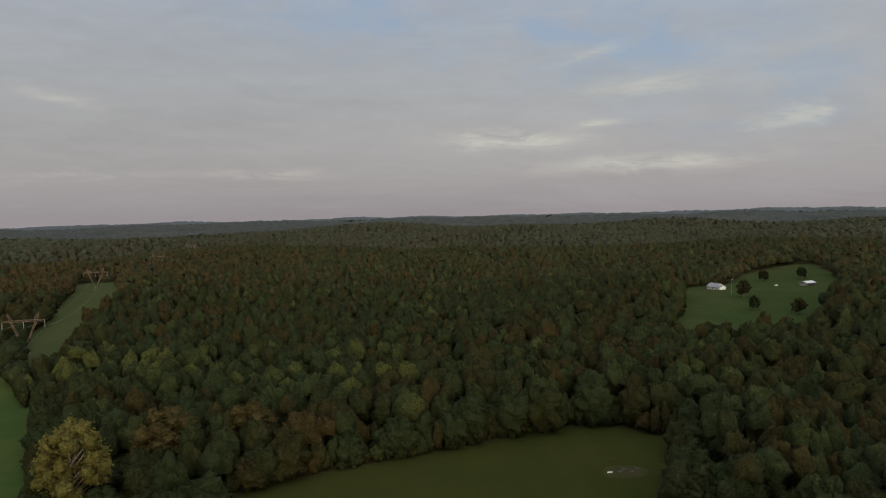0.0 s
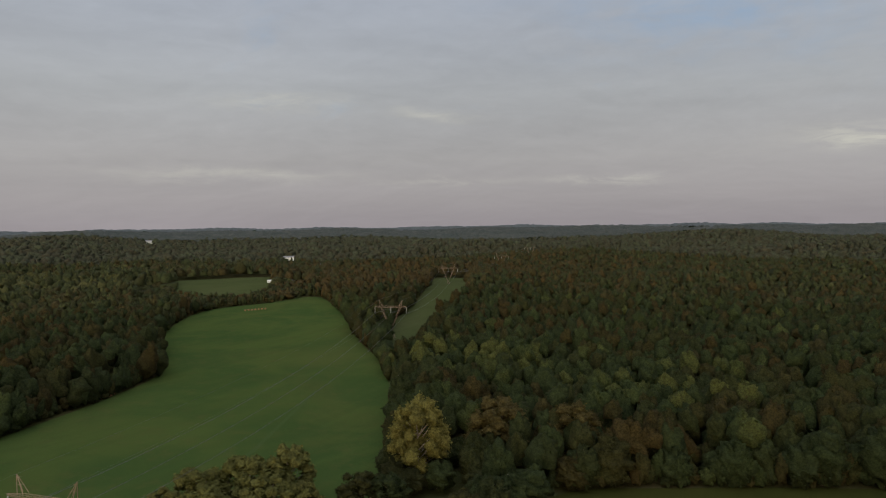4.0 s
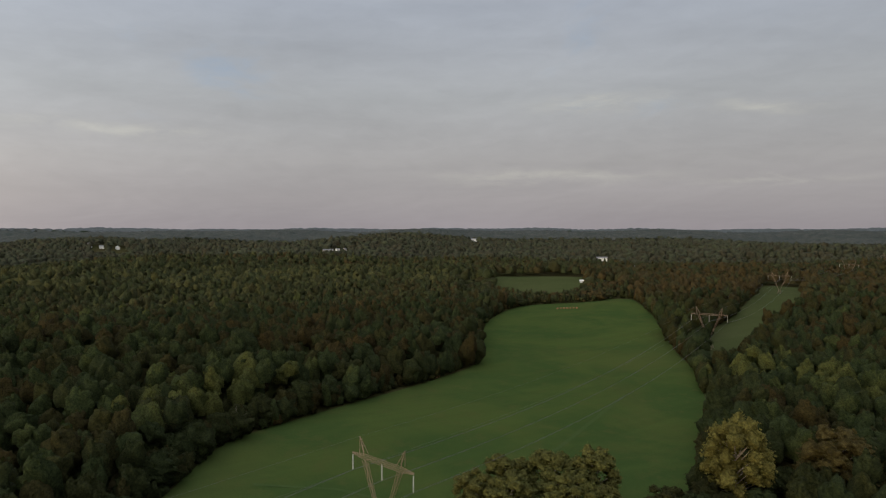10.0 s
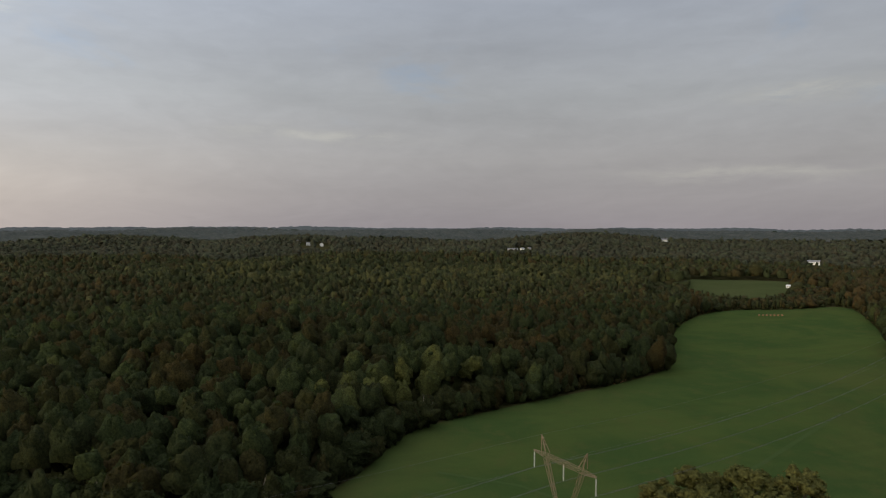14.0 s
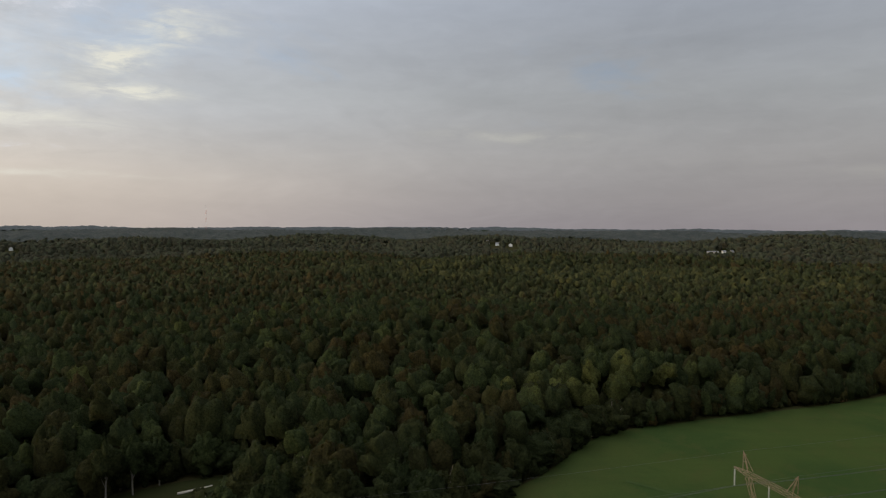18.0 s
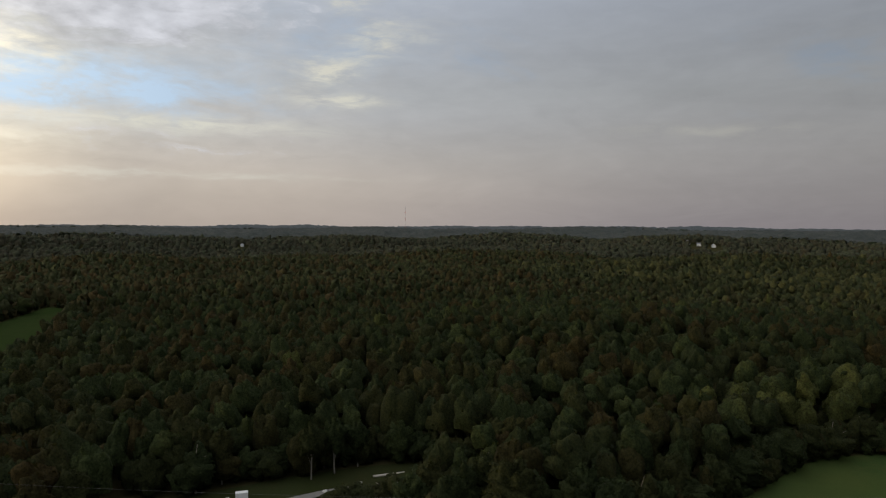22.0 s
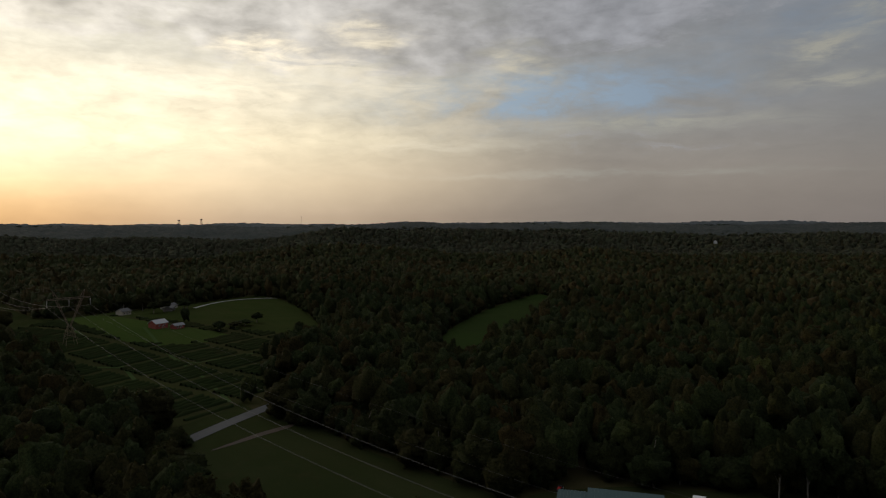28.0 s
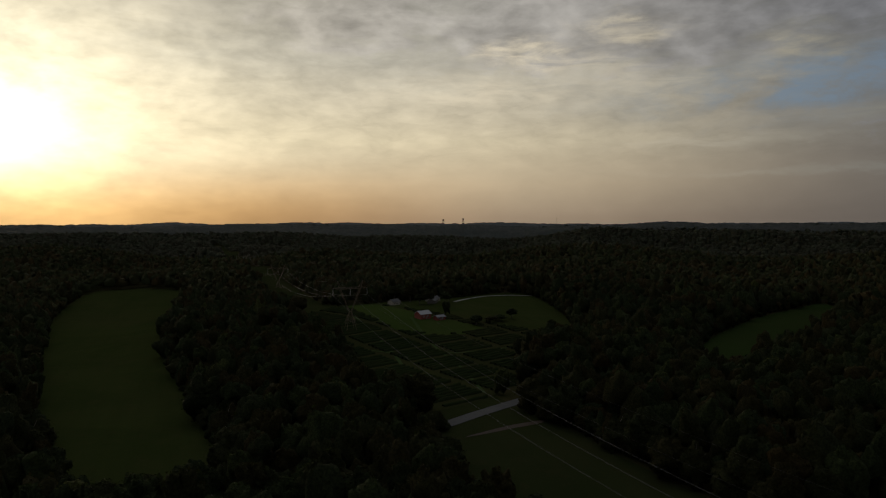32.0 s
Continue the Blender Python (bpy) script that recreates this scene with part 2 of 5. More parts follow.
sun_lamp = bpy.data.lights.new("sun", "SUN")
sun_lamp.energy, sun_lamp.angle, sun_lamp.color = 0.75, radians(6), (1.0, 0.72, 0.42)
new("sun", sun_lamp).matrix_world = look((0, 0, 400), Vector((0, 0, 400)) - SUN)


# ---------------------------------------------------------------- materials
def material(name, rough=0.8, metal=0.0):
    mat = bpy.data.materials.new(name)
    mat.use_nodes = True
    n = Nodes(mat.node_tree)
    b = n.put("ShaderNodeBsdfPrincipled", Roughness=rough, Metallic=metal)
    n.tree.links.new(b.outputs[0], n.put("ShaderNodeOutputMaterial").inputs["Surface"])
    return mat, n, b


def bumped(n, b, height, strength, distance):
    k = n.put("ShaderNodeBump", Height=height, Strength=strength, Distance=distance)
    n.set(b, "Normal", k.outputs[0])


def place(n):
    return n.put("ShaderNodeNewGeometry").outputs["Position"]


def leaf_material(name, shift, per_object, palette, coarse=0.22):
    """Late-summer hardwood leaves: green, olive and a few russet crowns."""
    mat, n, b = material(name, 0.9)
    p = place(n)
    tint = n.put("ShaderNodeObjectInfo").outputs["Random"] if per_object else None
    if tint is None:
        a = n.put("ShaderNodeAttribute")
        a.attribute_name = "tint"
        tint = a.outputs["Fac"]
    stand = n.noise(p, 0.02, 2.0)
    t = n.m("ADD", n.m("MULTIPLY_ADD", tint, 0.55, 0.15) if per_object else n.m("MULTIPLY", tint, 0.85), n.m("MULTIPLY_ADD", stand, 0.7, shift - 0.32))
    col = n.ramp(t, *palette)
    grain = n.step(n.noise(p, 1.25, 4.0, 0.75), 0.30, 0.72)
    patch = n.step(n.noise(p, coarse, 3.0, 0.6), 0.32, 0.68)
    light = n.m("MULTIPLY", n.m("MULTIPLY_ADD", grain, 0.95, 0.48), n.m("MULTIPLY_ADD", patch, 0.2, 0.88))
    n.set(b, "Base Color", n.mix(1.0, col, n.xyz(light, light, light), "MULTIPLY"))
    n.set(b, "Specular IOR Level", 0.06)
    bumped(n, b, n.noise(p, 1.6, 4.0, 0.7), 0.8, 0.6)
    # leaves let some light through
    through_leaf = n.put("ShaderNodeBsdfTranslucent", Color=n.mix(1.0, b.inputs["Base Color"].links[0].from_socket, (1.5, 1.7, 0.8), "MULTIPLY"))
    both = n.put("ShaderNodeMixShader", Fac=0.2)
    n.tree.links.new(b.outputs[0], both.inputs[1])
    n.tree.links.new(through_leaf.outputs[0], both.inputs[2])
    for o in [k for k in n.tree.nodes if k.type == "OUTPUT_MATERIAL"]:
        n.tree.links.new(both.outputs[0], o.inputs["Surface"])
    return mat


def grass_material(name, low, high, dry):
    mat, n, b = material(name, 0.9)
    p = place(n)
    broad, mid, fine = n.noise(p, 0.018, 4.0, 0.6, 0.6), n.noise(p, 0.11, 4.0, 0.65), n.noise(p, 2.2, 3.0, 0.7)
    col = n.mix(n.step(broad, 0.36, 0.64), low, high)
    col = n.mix(n.m("MULTIPLY", n.step(mid, 0.50, 0.72), 0.45), col, dry)
    worn = n.noise(n.v("ADD", p, (40, 90, 0)), 0.007, 5.0, 0.62, 0.8)
    col = n.mix(n.m("MULTIPLY", n.step(worn, 0.47, 0.70), 0.4), col, dry)
    swath = n.noise(n.v("MULTIPLY", p, (0.16, 0.012, 0.0)), 1.0, 3.0, 0.6, 0.3)
    f = n.m("ADD", n.m("MULTIPLY_ADD", fine, 0.55, 0.60), n.m("MULTIPLY", swath, 0.22))
    n.set(b, "Base Color", n.mix(1.0, col, n.xyz(f, f, f), "MULTIPLY"))
    n.set(b, "Specular IOR Level", 0.0)
    bumped(n, b, n.m("ADD", fine, n.m("MULTIPLY", mid, 2.0)), 0.5, 0.25)
    return mat


def plain_material(name, colour, rough=0.7, metal=0.0, stain=0.35, scale=1.5, other=None):
    mat, n, b = material(name, rough, metal)
    p = place(n)
    broad, fine = n.noise(p, scale, 4.0, 0.6), n.noise(p, scale * 9, 3.0, 0.6)
    f = n.m("ADD", n.m("MULTIPLY_ADD", broad, stain * 1.4, 1.0 - stain), n.m("MULTIPLY_ADD", fine, stain * 0.7, -stain * 0.35))
    col = n.mix(n.step(broad, 0.5, 0.68), colour, other) if other else (*colour, 1.0)
    n.set(b, "Base Color", n.mix(1.0, col, n.xyz(f, f, f), "MULTIPLY"))
    bumped(n, b, fine, 0.25, 0.03)
    return mat


HARDWOOD = ((0.0, (0.037, 0.028, 0.010)), (0.14, (0.032, 0.028, 0.010)), (0.34, (0.027, 0.029, 0.010)), (0.60, (0.023, 0.031, 0.012)), (0.82, (0.030, 0.040, 0.014)), (1.0, (0.056, 0.061, 0.018)))
OLIVE = ((0.0, (0.074, 0.080, 0.024)), (1.0, (0.095, 0.089, 0.028)))
SYCAMORE = ((0.0, (0.093, 0.089, 0.024)), (1.0, (0.114, 0.101, 0.029)))
LEAVES_NEAR = leaf_material("leaves", 0.0, True, HARDWOOD)
LEAVES = leaf_material("woodland_leaves", 0.0, False, HARDWOOD)
LEAVES_YELLOW = leaf_material("yellow_green_leaves", 0.0, True, SYCAMORE)
LEAVES_BROWN = leaf_material("brown_green_leaves", 0.0, True, ((0.0, (0.054, 0.045, 0.016)), (1.0, (0.063, 0.050, 0.018))))
LEAVES_OLIVE = leaf_material("olive_leaves", 0.0, True, OLIVE)
# far ridge: distance haze painted into the base colour, paler and bluer
HAZED_RIDGE = leaf_material("hazed_ridge_woods", 0.0, False, ((0.0, (0.046, 0.057, 0.053)), (1.0, (0.088, 0.089, 0.079))), 0.016)
# next two: hardwood leaf colours lightened to stand in for distance haze
HAZED_LEAVES_MID = leaf_material("hazed_slope_leaves", 0.0, False, ((0.0, (0.057, 0.041, 0.016)), (0.18, (0.048, 0.040, 0.016)), (0.45, (0.036, 0.039, 0.016)), (0.75, (0.037, 0.045, 0.018)), (1.0, (0.065, 0.064, 0.024))), 0.1)
HAZED_LEAVES_FAR = leaf_material("hazed_woodland_leaves", 0.0, False, ((0.0, (0.052, 0.047, 0.029)), (0.5, (0.047, 0.050, 0.031)), (1.0, (0.058, 0.065, 0.037))), 0.03)
# skyline: strongest painted haze, leaf colour turned blue-grey
HAZED_SKYLINE = leaf_material("hazed_skyline_woods", 0.0, False, ((0.0, (0.092, 0.106, 0.113)), (1.0, (0.102, 0.112, 0.118))), 0.01)
BARK = plain_material("bark", (0.16, 0.13, 0.10), 0.9, stain=0.5, other=(0.30, 0.27, 0.23))
FOREST_FLOOR = grass_material("forest_floor", (0.030, 0.034, 0.012), (0.045, 0.040, 0.018), (0.060, 0.045, 0.025))
MEADOW = grass_material("meadow_grass", (0.034, 0.057, 0.017), (0.047, 0.067, 0.019), (0.061, 0.064, 0.022))
DRY_MEADOW = grass_material("dry_meadow_grass", (0.025, 0.030, 0.008), (0.030, 0.033, 0.009), (0.039, 0.034, 0.011))
DIM_PASTURE = grass_material("dim_pasture_grass", (0.028, 0.038, 0.011), (0.034, 0.043, 0.013), (0.042, 0.041, 0.016))
ROUGH_GRASS = grass_material("rough_grass", (0.022, 0.029, 0.010), (0.028, 0.033, 0.013), (0.037, 0.034, 0.015))
STEEL = plain_material("weathered_steel", (0.17, 0.12, 0.08), 0.7, 0.0, other=(0.22, 0.135, 0.08))
CABLE = plain_material("cable", (0.060, 0.059, 0.057), 0.55, 0.0, stain=0.1)
PORCELAIN = plain_material("insulator", (0.36, 0.36, 0.33), 0.35, stain=0.1)


# ---------------------------------------------------------------- small builders
def part(name, bm, mat, parent=None, label=""):
    """Links a bmesh as one mesh object, under a thing or a part."""
    me = bpy.data.meshes.new(name)
    bm.to_mesh(me)
    bm.free()
    me.materials.append(mat)
    ob = new(name, me)
    ob.parent = parent
    return tagged(ob, label) if label else ob


def mesh_of(name, verts, faces, mat, tint=None, smooth_faces=False):
    """A mesh from arrays of vertices and triangles or quads."""
    me = bpy.data.meshes.new(name)
    verts, faces = np.asarray(verts, np.float32), np.asarray(faces, np.int32)
    k = faces.shape[1]
    me.vertices.add(len(verts))
    me.vertices.foreach_set("co", verts.ravel())
    me.loops.add(faces.size)
    me.loops.foreach_set("vertex_index", faces.ravel())
    me.polygons.add(len(faces))
    me.polygons.foreach_set("loop_start", np.arange(0, faces.size, k, dtype=np.int32))
    me.update(calc_edges=True)
    if tint is not None:
        me.attributes.new("tint", "FLOAT", "POINT").data.foreach_set("value", np.asarray(tint, np.float32))
    me.materials.append(mat)
    if smooth_faces:
        me.shade_smooth()
    return me


def box(bm, x0, y0, z0, x1, y1, z1):
    v = [bm.verts.new(p) for p in ((x0, y0, z0), (x1, y0, z0), (x1, y1, z0), (x0, y1, z0), (x0, y0, z1), (x1, y0, z1), (x1, y1, z1), (x0, y1, z1))]
    for f in ((3, 2, 1, 0), (4, 5, 6, 7), (0, 1, 5, 4), (1, 2, 6, 5), (2, 3, 7, 6), (3, 0, 4, 7)):
        bm.faces.new([v[i] for i in f])


def bar(bm, a, b, r0, r1=None, sides=4):
    """A tapered round bar from a to b."""
    a, b = Vector(a), Vector(b)
    r1 = r0 if r1 is None else r1
    q = (b - a).to_track_quat("Z", "Y")
    rings = []
    for p, r in ((a, r0), (b, r1)):
        rings.append([bm.verts.new(p + q @ Vector((r * math.cos(k * math.tau / sides), r * math.sin(k * math.tau / sides), 0))) for k in range(sides)])
    for k in range(sides):
        j = (k + 1) % sides
        bm.faces.new((rings[0][k], rings[0][j], rings[1][j], rings[1][k]))
    bm.faces.new(rings[0][::-1])
    bm.faces.new(rings[1])


# ---------------------------------------------------------------- the lie of the land
def smooth(a, b, v):
    t = np.clip((np.asarray(v, float) - a) / (b - a), 0, 1)
    return t * t * (3 - 2 * t)


# far houses, pylons and fields
LEVEL = [(-1050, 1226), (-902, 1150), (-2029, 1636), (-2060, 340), (-2030, 387), (-1540, 756), (-1541, 822), (-1484, -777), (-1416, -852), (-1800, -925), (-1088, -2389), (-490, 1311), (-447, 1059),
         (-402, 777), (-150, -820), (-640, 730), (-740, 680), (-1010, 1005), (-1740, 1570), (330, 700), (450, 900), (60, -800), (-430, 860)]


def terrain(x, y):
    """Height of the ground: a low meadow valley, wooded swells round it, and a slow rise to the skyline."""
    x, y = np.asarray(x, float), np.asarray(y, float)
    r = np.hypot(x, y)
    swell = (np.sin(x / 210 + 0.7) * np.cos(y / 260 - 0.4) + 0.6 * np.sin((x + y) / 145 + 1.9) + 0.5 * np.cos((x - 0.6 * y) / 95))
    far = (np.sin(x / 620 + 2.1) * np.cos(y / 540 + 0.3) + 0.7 * np.sin((x - y) / 410 + 0.6))
    z = 41 * smooth(700, 4300, r) + 7.0 * smooth(330, 800, r) * swell + 11 * smooth(900, 2200, r) * (1 - 0.8 * smooth(2300, 3800, r)) * far
    hills = np.sin(x / 150 + 0.4 * np.sin(y / 210)) * np.cos(y / 170 + 0.9) + 0.7 * np.sin((x + 1.4 * y) / 260 + 2.0)
    z = z + 9 * smooth(950, 1700, r) * (1 - 0.8 * smooth(2300, 3800, r)) * hills
    # short wooded ridges, level round the far houses and fields
    ridges = 9 * smooth(620, 1000, r) * (1 - smooth(1900, 2700, r)) * np.sin(x / 85 + 1.3 * np.sin(y / 190)) * np.cos(y / 110 + 0.5)
    for hx, hy in LEVEL:
        ridges = ridges * (1 - np.exp(-(((x - hx) ** 2 + (y - hy) ** 2) / 170**2)))
    z = z + ridges
    # the wooded ridge west of the meadow
    z = z + 16 * np.exp(-(((x + 420) / 170) ** 2 + ((y - 20) / 190) ** 2))
    # the rise to the farm in the north-east
    z = z + 14 * np.exp(-(((x - 240) / 200) ** 2 + ((y - 560) / 230) ** 2))
    # the crop hill south of the road, and the rise under the line in the north
    z = z + 15 * np.exp(-(((x + 120) / 150) ** 2 + ((y + 540) / 130) ** 2))
    z = z + 15 * np.exp(-(((x + 350) / 170) ** 2 + ((y - 720) / 170) ** 2))
    return z


def ground_at(x, y):
    return float(terrain(x, y))


def inside(poly, x, y):
    """Which of the points lie in the outline."""
    x, y = np.asarray(x, float), np.asarray(y, float)
    hit = np.zeros(x.shape, bool)
    for (ax, ay), (bx, by) in zip(poly, poly[1:] + poly[:1]):
        if ay != by:
            hit ^= ((ay > y) != (by > y)) & (x < (bx - ax) * (y - ay) / (by - ay) + ax)
    return hit


def rounded(poly, n=4):
    """A smooth closed outline through the corners."""
    out, k = [], len(poly)
    for i in range(k):
        p0, p1, p2, p3 = (np.array(poly[(i + j - 1) % k], float) for j in range(4))
        for s in range(n):
            t = s / n
            q = 0.5 * (2 * p1 + (p2 - p0) * t + (2 * p0 - 5 * p1 + 4 * p2 - p3) * t**2 + (3 * p1 - p0 - 3 * p2 + p3) * t**3)
            out.append((float(q[0]), float(q[1])))
    return out


def strip(line, width):
    """The outline of a band of that width along a line."""
    line = [Vector(p) for p in line]
    left, right = [], []
    for i, p in enumerate(line):
        d = (line[min(i + 1, len(line) - 1)] - line[max(i - 1, 0)]).normalized()
        side = Vector((-d.y, d.x)) * width / 2
        left.append(tuple(p + side))
        right.append(tuple(p - side))
    return left + right[::-1]


def drape(name, outline, mat, lift, step=12.0):
    """A sheet of ground cover laid over the land within an outline."""
    bm = bmesh.new()
    f = bm.faces.new([bm.verts.new((x, y, 0)) for x, y in outline])
    if f.normal.z < 0:
        f.normal_flip()
    bmesh.ops.triangulate(bm, faces=[f])
    xs, ys = [p[0] for p in outline], [p[1] for p in outline]
    for lo, hi, no in ((min(xs), max(xs), (1, 0, 0)), (min(ys), max(ys), (0, 1, 0))):
        for k in range(1, int((hi - lo) / step) + 1):
            co = Vector(no) * (lo + k * step)
            bmesh.ops.bisect_plane(bm, geom=bm.verts[:] + bm.edges[:] + bm.faces[:], plane_co=co, plane_no=no)
    bmesh.ops.triangulate(bm, faces=bm.faces[:])
    for v in bm.verts:
        v.co.z = ground_at(v.co.x, v.co.y) + lift
    bmesh.ops.recalc_face_normals(bm, faces=bm.faces[:])
    me = bpy.data.meshes.new(name)
    bm.to_mesh(me)
    bm.free()
    me.materials.append(mat)
    return new(name, me)


# the line of pylons, north to south
PYLONS = [(-490, 1311), (-447, 1059), (-402, 777), (-277, 440), (-156, 95), (-106, -469), (-100, -870), (-86, -1330)]
LINE = PYLONS[4:7]
FIELD = rounded([(-224, 55), (-259, 86), (-273, 121), (-288, 165), (-310, 225), (-343, 284), (-438, 362), (-516, 453), (-539, 514), (-509, 569), (-494, 620), (-390, 527),
                 (-289, 417), (-239, 367), (-172, 276), (-136, 215), (-118, 185), (-60, 120), (-100, 0), (-190, 20)])
GLADE = rounded([(-72, 205), (-31, 237), (24, 262), (60, 274), (88, 248), (72, 200), (60, 100), (-60, 120)])
FARM = rounded([(138, 405), (190, 540), (225, 640), (330, 800), (422, 945), (520, 966), (466, 800), (385, 640), (272, 480), (205, 390)])
FAR_MEADOW = rounded([(-800, 690), (-776, 716), (-748, 750), (-714, 778), (-690, 772), (-640, 712), (-590, 650), (-572, 610), (-580, 572), (-611, 564), (-644, 567), (-672, 578), (-735, 632)])
HAY_FIELD = rounded([(-1064, 1041), (-1046, 1065), (-1000, 1020), (-960, 960), (-985, 945), (-1031, 1008)])
# outline of a plain pale sheet on the distant valley floor
VALLEY_PATCH = rounded([(-1831, 1606), (-1795, 1656), (-1745, 1610), (-1650, 1510), (-1690, 1470), (-1790, 1571)])
MARGIN = rounded([(-132, 196), (-126, 214), (-104, 216), (-92, 196), (-86, 170), (-100, 160), (-122, 180)])
CROPS = rounded([(-60, -545), (-91, -560), (-125, -600), (-150, -612), (-170, -545), (-215, -475), (-262, -415), (-230, -395), (-190, -375), (-161, -318), (-99, -288), (-80, -330), (-95, -420)])
BARNYARD = rounded([(-150, -612), (-225, -620), (-281, -634), (-314, -614), (-294, -503), (-240, -380), (-215, -470), (-170, -545)])
SLOPE = rounded([(-331, -375), (-388, -414), (-457, -449), (-528, -477), (-572, -491), (-537, -440), (-440, -376), (-398, -348), (-336, -320), (-287, -296), (-252, -284), (-290, -330)])
SOUTH_FIELD = rounded([(108, -921), (10, -870), (15, -765), (20, -600), (16, -460), (-6, -312), (-12, -240), (-8, -214), (20, -212), (40, -245), (62, -330), (82, -450), (108, -610), (125, -760)])
VERGE = rounded([(-92, -261), (-101, -258), (-140, -265), (-152, -240), (-146, -190), (-129, -150), (-96, -146), (-84, -200)])
YARD = rounded([(-160, -140), (-190, -125), (-205, -105), (-222, -80), (-232, -52), (-220, -40), (-195, -50), (-165, -80), (-140, -110)])
CORRIDOR = strip(LINE, 44)
NORTH_CORRIDOR = rounded([(-488, 900), (-420, 765), (-360, 632), (-335, 566), (-318, 514), (-297, 468), (-275, 425), (-246, 386), (-215, 345), (-185, 300), (-175, 270), (-197, 308), (-216, 347), (-235, 396), (-248, 439), (-260, 482),
                          (-284, 530), (-292, 580), (-316, 651), (-358, 745), (-402, 833), (-448, 925)])
# the strip kept clear beside the road
ROADSIDE = strip([(-84, -260), (-105, -268.5), (-123, -278), (-175, -303)], 24)
SOUTH_CORRIDOR = strip([(-105, -520), (-100, -870), (-84, -1500), (-60, -2240)], 40)
# stands of lighter or browner trees: place, reach, shift
STANDS = [(-175, 355, 38, 0.75), (-59, 304, 30, 0.7), (-133, 342, 30, 0.5), (-50, 253, 34, -0.22), (-486, 777, 150, -0.45), (-425, 620, 60, -0.5), (-460, 1050, 220, -0.35), (-493, 269, 70, -0.25), (-273, 121, 40, 0.5),
          (-386, 190, 60, -0.35), (-262, 96, 40, 0.55), (-1013, 148, 260, 0.35), (-952, 496, 260, 0.4), (-479, -319, 60, -0.1), (-381, 209, 14, 0.8)]
NEAR = [(150 * math.cos(k * math.tau / 24), 150 * math.sin(k * math.tau / 24)) for k in range(24)]
OPEN = [FIELD, GLADE, FARM, FAR_MEADOW, CROPS, BARNYARD, SLOPE, SOUTH_FIELD, VERGE, YARD, CORRIDOR, NORTH_CORRIDOR, SOUTH_CORRIDOR, MARGIN, HAY_FIELD, VALLEY_PATCH, NEAR]


# houses in the far woods, each with a strip of open ground below it
FAR_HOUSES = [(-1050, 1226), (-902, 1150), (-2029, 1636), (-2060, 340), (-2030, 387), (-1540, 756), (-1538, 792), (-1541, 822), (-1484, -777), (-1416, -852), (-1800, -925), (-1088, -2389)]


def cleared(x, y):
    """Which points lie in the open ground round a far house."""
    hit = np.zeros(np.shape(x), bool)
    for hx, hy in FAR_HOUSES:
        r = math.hypot(hx, hy)
        ux, uy = hx / r, hy / r
        along, across = (x - hx) * ux + (y - hy) * uy, -(x - hx) * uy + (y - hy) * ux
        hit |= (along < 14) & (along > -140) & (np.abs(across) < 16)
    return hit


def make_ground():
    rings = np.concatenate([[0.01], np.arange(10, 1000, 11.0), np.geomspace(1000, 4900, 60)])
    spokes = np.arange(0, 360, 1.25)
    r, a = np.meshgrid(rings, np.radians(spokes), indexing="ij")
    x, y = -r * np.sin(a), r * np.cos(a)
    v = np.stack([x, y, terrain(x, y)], -1).reshape(-1, 3)
    n = len(spokes)
    i, j = np.meshgrid(np.arange(len(rings) - 1), np.arange(n), indexing="ij")
    k = (j + 1) % n
    f = np.stack([i * n + j, i * n + k, (i + 1) * n + k, (i + 1) * n + j], -1).reshape(-1, 4)
    tagged(new("ground", mesh_of("ground", v, f[:, ::-1], FOREST_FLOOR)), "dark leafy forest floor over rolling wooded hills", "ground", kind="structure")


make_ground()
FAR_PASTURE = grass_material("pale_pasture", (0.044, 0.055, 0.021), (0.051, 0.061, 0.024), (0.060, 0.061, 0.030))
CROP_GROUND = grass_material("crop_ground", (0.030, 0.033, 0.013), (0.035, 0.038, 0.014), (0.044, 0.036, 0.018))
SLOPE_GRASS = grass_material("slope_grass", (0.022, 0.038, 0.010), (0.027, 0.042, 0.012), (0.031, 0.038, 0.014))
FARM_GRASS = grass_material("farm_grass", (0.030, 0.045, 0.015), (0.038, 0.051, 0.018), (0.050, 0.050, 0.022))
PALE_GROUND = grass_material("pale_ground", (0.20, 0.21, 0.13), (0.24, 0.24, 0.16), (0.26, 0.24, 0.17))
